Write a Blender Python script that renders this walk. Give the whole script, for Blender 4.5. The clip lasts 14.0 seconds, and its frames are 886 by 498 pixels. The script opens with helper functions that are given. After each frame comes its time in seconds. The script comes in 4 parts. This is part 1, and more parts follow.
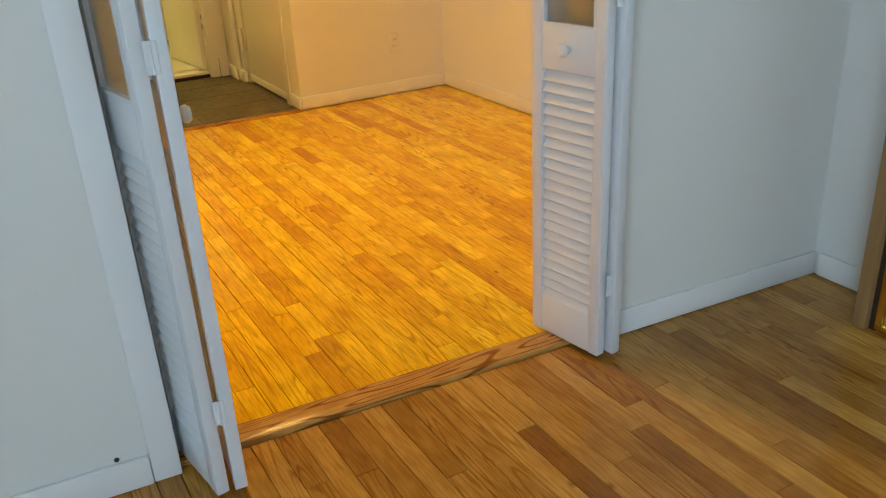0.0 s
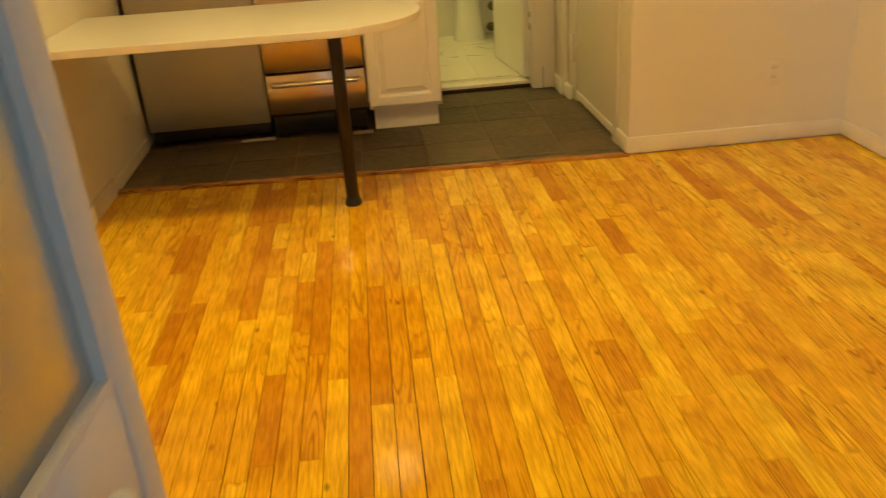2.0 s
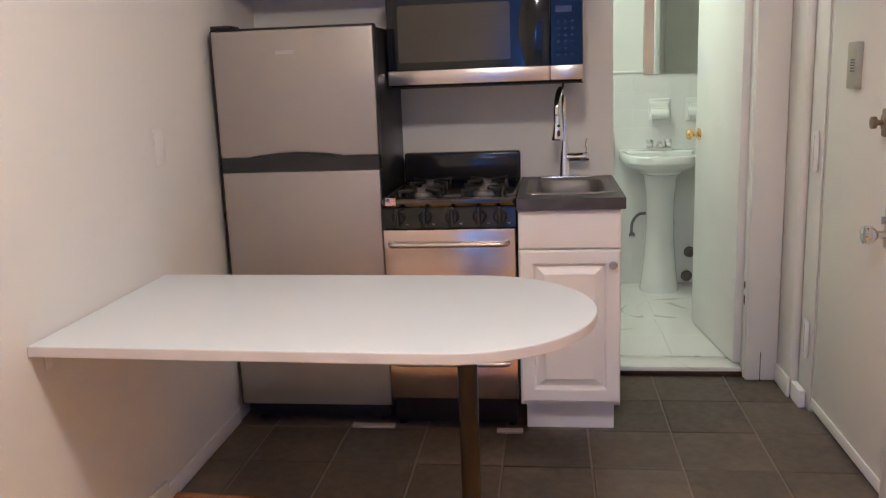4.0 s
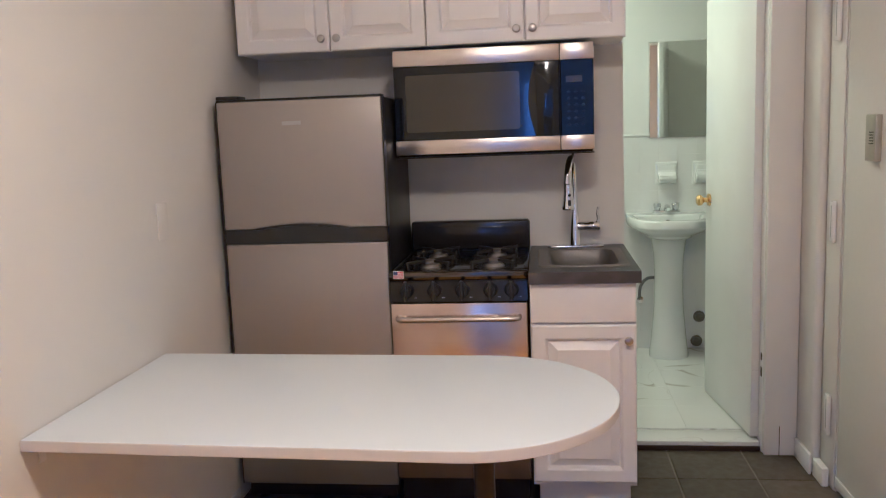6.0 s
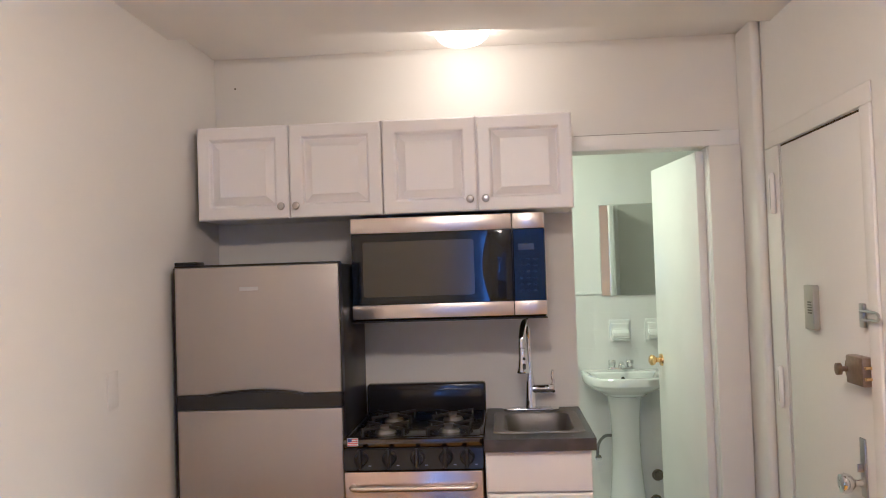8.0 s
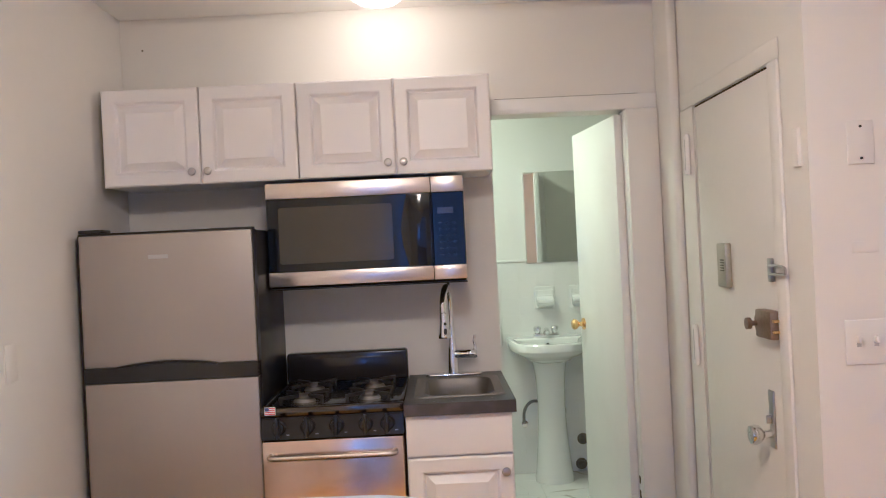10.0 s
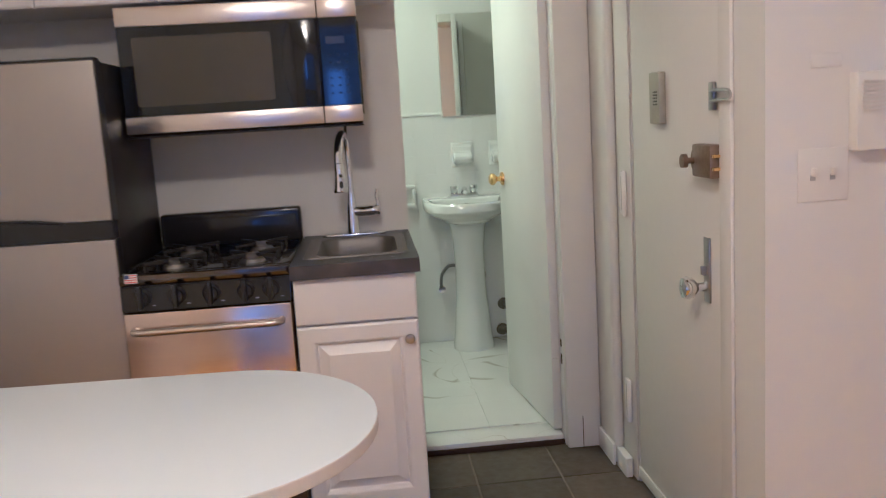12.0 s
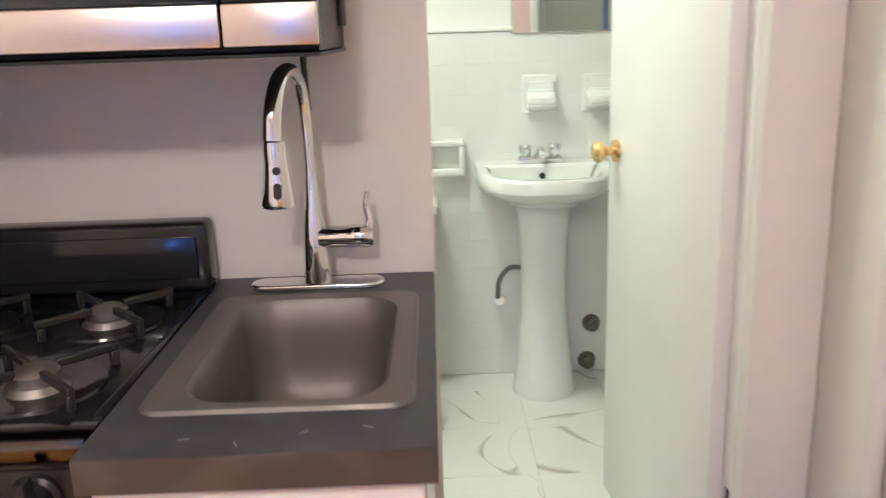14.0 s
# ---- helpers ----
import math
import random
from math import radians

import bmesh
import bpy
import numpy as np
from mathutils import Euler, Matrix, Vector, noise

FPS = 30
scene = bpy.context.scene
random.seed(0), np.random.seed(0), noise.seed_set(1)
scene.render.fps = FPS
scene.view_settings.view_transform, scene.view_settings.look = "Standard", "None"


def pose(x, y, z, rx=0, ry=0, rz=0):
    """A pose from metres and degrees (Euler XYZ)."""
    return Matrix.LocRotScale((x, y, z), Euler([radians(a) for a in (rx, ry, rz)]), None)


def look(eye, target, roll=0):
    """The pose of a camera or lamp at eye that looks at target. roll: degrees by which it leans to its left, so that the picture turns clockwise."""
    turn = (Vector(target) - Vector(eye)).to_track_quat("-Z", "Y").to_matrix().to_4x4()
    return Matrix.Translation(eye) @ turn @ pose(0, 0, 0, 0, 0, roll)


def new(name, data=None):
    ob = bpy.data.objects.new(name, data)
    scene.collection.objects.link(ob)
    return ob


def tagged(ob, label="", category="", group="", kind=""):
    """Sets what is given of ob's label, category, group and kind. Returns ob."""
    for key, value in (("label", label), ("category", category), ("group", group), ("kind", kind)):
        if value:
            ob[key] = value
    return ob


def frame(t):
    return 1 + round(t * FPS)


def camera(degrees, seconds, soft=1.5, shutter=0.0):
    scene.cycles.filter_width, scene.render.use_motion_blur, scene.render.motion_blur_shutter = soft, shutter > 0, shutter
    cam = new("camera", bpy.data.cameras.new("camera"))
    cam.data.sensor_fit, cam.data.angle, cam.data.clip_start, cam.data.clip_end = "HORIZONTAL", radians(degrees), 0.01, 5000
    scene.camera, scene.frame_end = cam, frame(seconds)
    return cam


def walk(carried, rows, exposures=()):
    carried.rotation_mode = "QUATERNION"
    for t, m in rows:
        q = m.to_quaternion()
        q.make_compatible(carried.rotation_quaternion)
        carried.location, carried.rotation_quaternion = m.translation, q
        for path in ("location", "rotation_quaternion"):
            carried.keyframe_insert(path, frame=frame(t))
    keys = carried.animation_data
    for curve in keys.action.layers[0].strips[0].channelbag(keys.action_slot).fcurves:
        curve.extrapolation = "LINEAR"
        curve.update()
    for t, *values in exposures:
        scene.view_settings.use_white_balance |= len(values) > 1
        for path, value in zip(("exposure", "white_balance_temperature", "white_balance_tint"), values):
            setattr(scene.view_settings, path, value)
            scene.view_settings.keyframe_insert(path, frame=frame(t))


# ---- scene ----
cam = camera(56.1, 14.0, soft=1.1, shutter=0.4)
PATH = [
    (0, (0.674, 1.142, 1.253), (1.553, 2.737, 0.426), -3.0),
    (0.5, (0.829, 1.248, 1.234), (1.565, 2.901, 0.382), -2.8),
    (1, (1.029, 1.539, 1.231), (1.485, 3.281, 0.363), -2.5),
    (1.5, (1.125, 1.966, 1.252), (1.509, 3.734, 0.4), -2.8),
    (2, (1.222, 2.322, 1.239), (1.349, 4.13, 0.394), -4.1),
    (2.5, (1.295, 2.709, 1.231), (1.252, 4.527, 0.4), -4.8),
    (3, (1.302, 3.07, 1.26), (1.157, 4.947, 0.584), -3.9),
    (3.5, (1.318, 3.385, 1.301), (1.061, 5.307, 0.81), -2.3),
    (5.8, (1.229, 3.567, 1.413), (0.998, 5.53, 1.109), -2.5),
    (6, (1.257, 3.57, 1.406), (1.01, 5.534, 1.124), -2.2),
    (6.5, (1.26, 3.563, 1.421), (1.042, 5.543, 1.236), -1.5),
    (7, (1.274, 3.549, 1.458), (1.103, 5.54, 1.393), -1.6),
    (7.5, (1.277, 3.539, 1.476), (1.126, 5.533, 1.496), -1.9),
    (8, (1.276, 3.539, 1.486), (1.136, 5.533, 1.544), -1.9),
    (10.3, (1.335, 3.598, 1.432), (1.366, 5.597, 1.423), -2.8),
    (10.5, (1.325, 3.606, 1.43), (1.363, 5.605, 1.418), -2.8),
    (11, (1.337, 3.641, 1.411), (1.385, 5.64, 1.359), -3.0),
    (11.5, (1.384, 3.728, 1.367), (1.461, 5.721, 1.226), -2.9),
    (12, (1.447, 3.992, 1.311), (1.61, 5.96, 1.0), -3.5),
    (12.5, (1.486, 4.364, 1.333), (1.684, 6.32, 0.966), -3.2),
    (13, (1.582, 4.799, 1.336), (1.749, 6.742, 0.89), -3.0),
    (13.5, (1.592, 5.258, 1.334), (1.751, 7.199, 0.879), -3.0),
    (14, (1.583, 5.628, 1.327), (1.598, 7.564, 0.823), -1.9),
]
EXPOSURES = [
    (0.0, -0.40, 6600, 8), (1.0, -0.58, 6600, 7), (2.0, -0.58, 6250, 6), (2.3, -0.55, 6000, 12), (2.5, -0.50, 5500, 18), (2.7, -0.42, 4900, 23), (3.0, -0.36, 3880, 34), (3.4, -0.36, 3640, 33),
    (6.0, -0.50, 3620, 31), (7.3, -0.38, 3640, 31), (8.0, -0.32, 3640, 31), (10.5, -0.28, 3620, 31), (11.6, -0.28, 3600, 31), (12.0, -0.50, 3580, 31), (12.5, -0.53, 3640, 31), (13.1, -0.02, 3690, 32), (13.5, 0.20, 3640, 33), (14.0, 0.26, 3690, 35),
]
walk(cam, [(t, look(eye, target, roll)) for t, eye, target, roll in PATH], EXPOSURES)


# ---- world, daylight and lamps ----
world = bpy.data.worlds.new("world")
scene.world = world
world.use_nodes = True
wn = world.node_tree
sky = wn.nodes.new("ShaderNodeTexSky")
sky.sky_type, sky.sun_disc = "NISHITA", False
sky.sun_elevation, sky.sun_rotation = radians(28), radians(60)
wn.links.new(sky.outputs[0], wn.nodes["Background"].inputs[0])
wn.nodes["Background"].inputs[1].default_value = 0.15

LAMP_WARM = (1.0, 0.60, 0.165)
LAMP_POWER = 0.95
LIVING_POWER = 13.4
BATH_TINT = (1.0, 0.74, 0.185)
BATH_POWER = 21.0
DAY_TINT = (0.50, 0.74, 1.0)
DAY_POWER = 100.0
SOUTH_POWER = 3.0


def area_lamp(name, at, target, sx, sy, power, tint):
    data = bpy.data.lights.new(name, "AREA")
    data.shape, data.size, data.size_y, data.energy, data.color = "RECTANGLE", sx, sy, power, tint
    ob = new(name, data)
    ob.matrix_world = look(at, target)
    return ob


def bulb(name, at, radius, power, tint):
    data = bpy.data.lights.new(name, "POINT")
    data.shadow_soft_size, data.energy, data.color = radius, power, tint
    ob = new(name, data)
    ob.location = at
    return ob


# ---- materials ----
def mat(name, colour, rough=0.5, metal=0.0, vary=0.06, scale=6.0, bump=0.0, bump_scale=60.0, rough_vary=0.0, coat=0.0, stretch=(1, 1, 1), dirt=None, dirt_amount=0.3, by_piece=0.0):
    m = bpy.data.materials.new(name)
    m.use_nodes = True
    t = m.node_tree
    b = t.nodes["Principled BSDF"]
    b.inputs["Metallic"].default_value = metal
    b.inputs["Roughness"].default_value = rough
    b.inputs["Coat Weight"].default_value = coat
    co = t.nodes.new("ShaderNodeTexCoord")
    mp = t.nodes.new("ShaderNodeMapping")
    mp.inputs["Scale"].default_value = stretch
    t.links.new(co.outputs["Object"], mp.inputs["Vector"])
    n1 = t.nodes.new("ShaderNodeTexNoise")
    n1.inputs["Scale"].default_value, n1.inputs["Detail"].default_value = scale, 6
    t.links.new(mp.outputs[0], n1.inputs["Vector"])
    ramp = t.nodes.new("ShaderNodeMix")
    ramp.data_type = "RGBA"
    lo = [max(0, c * (1 - vary)) for c in colour]
    hi = [min(1, c * (1 + vary)) for c in colour]
    ramp.inputs["A"].default_value = (*lo, 1)
    ramp.inputs["B"].default_value = (*hi, 1)
    t.links.new(n1.outputs["Fac"], ramp.inputs["Factor"])
    out = ramp.outputs["Result"]
    if dirt:
        n3 = t.nodes.new("ShaderNodeTexNoise")
        n3.inputs["Scale"].default_value, n3.inputs["Detail"].default_value = scale * 0.4, 8
        t.links.new(mp.outputs[0], n3.inputs["Vector"])
        cr = t.nodes.new("ShaderNodeValToRGB")
        cr.color_ramp.elements[0].position, cr.color_ramp.elements[1].position = 0.52, 0.72
        cr.color_ramp.elements[1].color = (dirt_amount,) * 3 + (1,)
        t.links.new(n3.outputs["Fac"], cr.inputs[0])
        mx = t.nodes.new("ShaderNodeMix")
        mx.data_type = "RGBA"
        mx.inputs["B"].default_value = (*dirt, 1)
        t.links.new(cr.outputs[0], mx.inputs["Factor"])
        t.links.new(out, mx.inputs["A"])
        out = mx.outputs["Result"]
    if by_piece:
        info = t.nodes.new("ShaderNodeObjectInfo")
        rg = t.nodes.new("ShaderNodeMapRange")
        rg.inputs["To Min"].default_value, rg.inputs["To Max"].default_value = 1 - by_piece, 1 + by_piece
        t.links.new(info.outputs["Random"], rg.inputs["Value"])
        sc = t.nodes.new("ShaderNodeVectorMath")
        sc.operation = "SCALE"
        t.links.new(out, sc.inputs[0])
        t.links.new(rg.outputs[0], sc.inputs["Scale"])
        out = sc.outputs[0]
    t.links.new(out, b.inputs["Base Color"])
    if bump or rough_vary:
        n2 = t.nodes.new("ShaderNodeTexNoise")
        n2.inputs["Scale"].default_value, n2.inputs["Detail"].default_value = bump_scale, 5
        t.links.new(mp.outputs[0], n2.inputs["Vector"])
        if bump:
            bp = t.nodes.new("ShaderNodeBump")
            bp.inputs["Strength"].default_value, bp.inputs["Distance"].default_value = bump, 0.004
            t.links.new(n2.outputs["Fac"], bp.inputs["Height"])
            t.links.new(bp.outputs[0], b.inputs["Normal"])
        if rough_vary:
            mr = t.nodes.new("ShaderNodeMapRange")
            mr.inputs["From Min"].default_value, mr.inputs["From Max"].default_value = 0.3, 0.7
            mr.inputs["To Min"].default_value, mr.inputs["To Max"].default_value = max(0.02, rough - rough_vary), rough + rough_vary
            t.links.new(n2.outputs["Fac"], mr.inputs["Value"])
            t.links.new(mr.outputs[0], b.inputs["Roughness"])
    return m


def oak(name, dark, mid, light, rough=0.15, per_island=False, along="y", figure=None):
    """Varnished oak strip with its own tone, cathedral grain and pores along y."""
    m = bpy.data.materials.new(name)
    m.use_nodes = True
    t = m.node_tree
    L, N = t.links, t.nodes
    b = N["Principled BSDF"]
    b.inputs["Specular IOR Level"].default_value = 0.32
    if per_island:
        rnd = N.new("ShaderNodeNewGeometry").outputs["Random Per Island"]
    else:
        rnd = N.new("ShaderNodeObjectInfo").outputs["Random"]
    co = N.new("ShaderNodeNewGeometry").outputs["Position"]
    off = N.new("ShaderNodeVectorMath")
    off.operation = "MULTIPLY_ADD"
    comb = N.new("ShaderNodeCombineXYZ")
    for s in "XYZ":
        L.new(rnd, comb.inputs[s])
    off.inputs[1].default_value = (37.0, 61.0, 23.0)
    L.new(comb.outputs[0], off.inputs[0])
    L.new(co, off.inputs[2])
    mp = N.new("ShaderNodeMapping")
    mp.inputs["Scale"].default_value = (1.0, 0.085, 1.0) if along == "y" else (0.085, 1.0, 1.0)
    L.new(off.outputs[0], mp.inputs["Vector"])
    warp = N.new("ShaderNodeTexNoise")
    warp.inputs["Scale"].default_value, warp.inputs["Detail"].default_value = 16.0, 1.0
    L.new(mp.outputs[0], warp.inputs["Vector"])
    rings = N.new("ShaderNodeMath")
    rings.operation = "MULTIPLY"
    rings.inputs[1].default_value = 74.0
    L.new(warp.outputs["Fac"], rings.inputs[0])
    sine = N.new("ShaderNodeMath")
    sine.operation = "SINE"
    L.new(rings.outputs[0], sine.inputs[0])
    pw = N.new("ShaderNodeMapRange")
    pw.inputs["From Min"].default_value, pw.inputs["From Max"].default_value = 0.55, 0.98
    L.new(sine.outputs[0], pw.inputs["Value"])
    pores = N.new("ShaderNodeTexNoise")
    pores.inputs["Scale"].default_value, pores.inputs["Detail"].default_value = 150.0, 4
    L.new(mp.outputs[0], pores.inputs["Vector"])
    tone = N.new("ShaderNodeValToRGB")
    e = tone.color_ramp.elements
    e[0].color, e[1].color = (*dark, 1), (*light, 1)
    e[0].position, e[1].position = 0.0, 1.0
    k = tone.color_ramp.elements.new(0.16)
    k.color = (*[0.35 * a + 0.65 * c for a, c in zip(dark, mid)], 1)
    k = tone.color_ramp.elements.new(0.45)
    k.color = (*mid, 1)
    L.new(rnd, tone.inputs[0])
    blot = N.new("ShaderNodeTexNoise")
    blot.inputs["Scale"].default_value, blot.inputs["Detail"].default_value = 7.0, 3
    L.new(off.outputs[0], blot.inputs["Vector"])
    g = N.new("ShaderNodeMath")
    g.operation = "MULTIPLY_ADD"
    g.inputs[2].default_value = 1.06
    # some strips are plain, some strongly figured
    fig = N.new("ShaderNodeMath")
    fig.operation = "MULTIPLY"
    fig.inputs[1].default_value = 7.31
    L.new(rnd, fig.inputs[0])
    frac = N.new("ShaderNodeMath")
    frac.operation = "FRACT"
    L.new(fig.outputs[0], frac.inputs[0])
    depth = N.new("ShaderNodeMapRange")
    depth.inputs["To Min"].default_value, depth.inputs["To Max"].default_value = (-0.04, -0.41) if figure is None else (-figure, -figure)
    sq = N.new("ShaderNodeMath")
    sq.operation = "POWER"
    sq.inputs[1].default_value = 1.7
    L.new(frac.outputs[0], sq.inputs[0])
    L.new(sq.outputs[0], depth.inputs["Value"])
    L.new(depth.outputs[0], g.inputs[1])
    L.new(pw.outputs[0], g.inputs[0])
    p2 = N.new("ShaderNodeMapRange")
    p2.inputs["From Min"].default_value, p2.inputs["From Max"].default_value = 0.35, 0.6
    p2.inputs["To Min"].default_value, p2.inputs["To Max"].default_value = 0.80, 1.05
    L.new(pores.outputs["Fac"], p2.inputs["Value"])
    b2 = N.new("ShaderNodeMapRange")
    b2.inputs["From Min"].default_value, b2.inputs["From Max"].default_value = 0.3, 0.75
    b2.inputs["To Min"].default_value, b2.inputs["To Max"].default_value = 1.10, 0.80
    L.new(blot.outputs["Fac"], b2.inputs["Value"])
    m1 = N.new("ShaderNodeMath")
    m1.operation = "MULTIPLY"
    L.new(g.outputs[0], m1.inputs[0])
    L.new(p2.outputs[0], m1.inputs[1])
    m2 = N.new("ShaderNodeMath")
    m2.operation = "MULTIPLY"
    L.new(m1.outputs[0], m2.inputs[0])
    L.new(b2.outputs[0], m2.inputs[1])
    # darker wood is also redder
    ch = N.new("ShaderNodeCombineXYZ")
    for axis, power in (("X", 0.85), ("Y", 1.25), ("Z", 1.6)):
        pwr = N.new("ShaderNodeMath")
        pwr.operation = "POWER"
        pwr.inputs[1].default_value = power
        L.new(m2.outputs[0], pwr.inputs[0])
        L.new(pwr.outputs[0], ch.inputs[axis])
    gam = N.new("ShaderNodeVectorMath")
    gam.operation = "MULTIPLY"
    L.new(tone.outputs[0], gam.inputs[0])
    L.new(ch.outputs[0], gam.inputs[1])
    # knots: sparse dark spots
    kn = N.new("ShaderNodeTexVoronoi")
    kn.inputs["Scale"].default_value = 8.5
    kmp = N.new("ShaderNodeMapping")
    kmp.inputs["Scale"].default_value = (1.0, 0.55, 1.0)
    L.new(off.outputs[0], kmp.inputs["Vector"])
    L.new(kmp.outputs[0], kn.inputs["Vector"])
    kr = N.new("ShaderNodeMapRange")
    kr.inputs["From Min"].default_value, kr.inputs["From Max"].default_value = 0.01, 0.085
    kr.inputs["To Min"].default_value, kr.inputs["To Max"].default_value = 0.75, 0.0
    L.new(kn.outputs["Distance"], kr.inputs["Value"])
    kmix = N.new("ShaderNodeMix")
    kmix.data_type = "RGBA"
    kmix.inputs["B"].default_value = (0.17, 0.05, 0.006, 1)
    L.new(kr.outputs[0], kmix.inputs["Factor"])
    L.new(gam.outputs[0], kmix.inputs["A"])
    L.new(kmix.outputs["Result"], b.inputs["Base Color"])
    rr = N.new("ShaderNodeMapRange")
    rr.inputs["To Min"].default_value, rr.inputs["To Max"].default_value = rough - 0.07, rough + 0.06
    L.new(blot.outputs["Fac"], rr.inputs["Value"])
    L.new(rr.outputs[0], b.inputs["Roughness"])
    bp = N.new("ShaderNodeBump")
    bp.inputs["Strength"].default_value, bp.inputs["Distance"].default_value = 0.12, 0.002
    L.new(m1.outputs[0], bp.inputs["Height"])
    L.new(bp.outputs[0], b.inputs["Normal"])
    return m


def glowing(name, colour, strength):
    m = bpy.data.materials.new(name)
    m.use_nodes = True
    b = m.node_tree.nodes["Principled BSDF"]
    b.inputs["Base Color"].default_value = (0.85, 0.85, 0.82, 1)
    b.inputs["Emission Color"].default_value = (*colour, 1)
    b.inputs["Emission Strength"].default_value = strength
    return m


def glass(name, colour=(1, 1, 1), rough=0.0):
    m = bpy.data.materials.new(name)
    m.use_nodes = True
    b = m.node_tree.nodes["Principled BSDF"]
    b.inputs["Base Color"].default_value = (*colour, 1)
    b.inputs["Transmission Weight"].default_value = 1
    b.inputs["Roughness"].default_value = rough
    b.inputs["IOR"].default_value = 1.45
    return m


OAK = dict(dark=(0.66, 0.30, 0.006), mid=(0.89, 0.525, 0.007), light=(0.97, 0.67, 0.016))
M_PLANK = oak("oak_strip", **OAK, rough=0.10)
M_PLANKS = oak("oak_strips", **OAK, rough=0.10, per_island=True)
# bedroom strips: darker, browner tones than the living room's
BROWN_OAK = dict(dark=(0.25, 0.095, 0.013), mid=(0.43, 0.20, 0.032), light=(0.57, 0.295, 0.055))
M_PLANK_BROWN = oak("brown_oak_strip", **BROWN_OAK, rough=0.13)
M_PLANKS_BROWN = oak("brown_oak_strips", **BROWN_OAK, rough=0.13, per_island=True)
M_SADDLE = oak("oak_saddle", (0.46, 0.20, 0.045), (0.54, 0.26, 0.06), (0.58, 0.30, 0.07), rough=0.2, along="x", figure=0.62)
M_GAP = mat("floor_gap", (0.035, 0.016, 0.007), 0.8)
M_WALL = mat("wall_paint", (0.78, 0.755, 0.70), 0.55, vary=0.025, scale=1.3, bump=0.10, bump_scale=35, rough_vary=0.08)
M_CEIL = mat("ceiling_paint", (0.85, 0.83, 0.78), 0.8, vary=0.03, scale=1.0, bump=0.12, bump_scale=25)
M_TRIM = mat("gloss_trim_paint", (0.85, 0.835, 0.81), 0.32, vary=0.03, scale=5, bump=0.12, bump_scale=40, dirt=(0.45, 0.40, 0.33), dirt_amount=0.12)
M_LOUVRE = mat("door_paint", (0.74, 0.745, 0.75), 0.38, vary=0.03, scale=6, bump=0.15, bump_scale=50)
M_CABINET = mat("cabinet_thermofoil", (0.87, 0.84, 0.845), 0.36, vary=0.015, scale=3, bump=0.02, bump_scale=120)
M_LAMINATE = mat("white_laminate", (0.79, 0.83, 0.89), 0.28, vary=0.012, scale=4)
M_EDGE = mat("laminate_edge", (0.74, 0.70, 0.67), 0.45, vary=0.05, scale=9)
M_STEEL = mat("brushed_steel", (0.66, 0.60, 0.54), 0.29, 1.0, vary=0.05, scale=90, stretch=(0.02, 1, 1))
# warm base colour paints the oak floor's reflection into the oven steel
M_OVEN = mat("oven_steel_floor_tint", (0.69, 0.57, 0.455), 0.22, 1.0, vary=0.05, scale=90, stretch=(0.02, 1, 1))
M_FRIDGE = mat("fridge_steel", (0.39, 0.358, 0.318), 0.40, 0.55, vary=0.012, scale=60, stretch=(1, 1, 0.03))
M_SINK = mat("satin_sink_steel", (0.195, 0.186, 0.177), 0.48, 0.6, vary=0.06, scale=40, rough_vary=0.06, bump_scale=30, stretch=(1, 0.1, 1))
M_CHROME = mat("chrome", (0.78, 0.78, 0.79), 0.07, 1.0, vary=0.02)
M_NICKEL = mat("brushed_nickel", (0.50, 0.48, 0.46), 0.28, 1.0, vary=0.08, scale=30)
M_BRASS = mat("polished_brass", (0.80, 0.56, 0.16), 0.18, 1.0, vary=0.08, scale=20)
M_OLDBRONZE = mat("worn_bronze", (0.26, 0.19, 0.12), 0.4, 0.6, vary=0.3, scale=60)
M_AGED = mat("aged_plated_tin", (0.42, 0.40, 0.31), 0.36, 0.4, vary=0.12, scale=30, dirt=(0.25, 0.22, 0.16), dirt_amount=0.3)
M_BLACK = mat("black_enamel", (0.018, 0.018, 0.020), 0.13, vary=0.2, scale=8, coat=0.1)
M_BLACKPLASTIC = mat("black_plastic", (0.015, 0.015, 0.016), 0.35, vary=0.2, scale=20, bump=0.05, bump_scale=300)
M_LIP = mat("polished_dark_trim", (0.11, 0.095, 0.08), 0.14, 1.0, vary=0.15, scale=20)
for glossy in (M_BLACK, M_BLACKPLASTIC):
    glossy.node_tree.nodes["Principled BSDF"].inputs["Specular IOR Level"].default_value = 0.42
M_IRON = mat("cast_iron", (0.032, 0.030, 0.029), 0.42, 0.2, vary=0.2, scale=30, bump=0.2, bump_scale=150)
M_BURNER = mat("burner_alloy", (0.28, 0.265, 0.25), 0.5, 0.9, vary=0.15, scale=40)
M_DARKGLASS = mat("dark_oven_glass", (0.008, 0.010, 0.014), 0.06, vary=0.1, coat=0.05)
M_MESHGLASS = mat("microwave_screen", (0.055, 0.051, 0.041), 0.14, vary=0.06, scale=400, coat=0.4)
M_COUNTER = mat("charcoal_laminate", (0.050, 0.053, 0.062), 0.42, vary=0.25, scale=30, bump=0.05, bump_scale=200, dirt=(0.13, 0.13, 0.135), dirt_amount=0.4)
M_COUNTEREDGE = mat("laminate_edge_band", (0.06, 0.052, 0.05), 0.35, vary=0.2, scale=25, dirt=(0.16, 0.14, 0.13), dirt_amount=0.35)
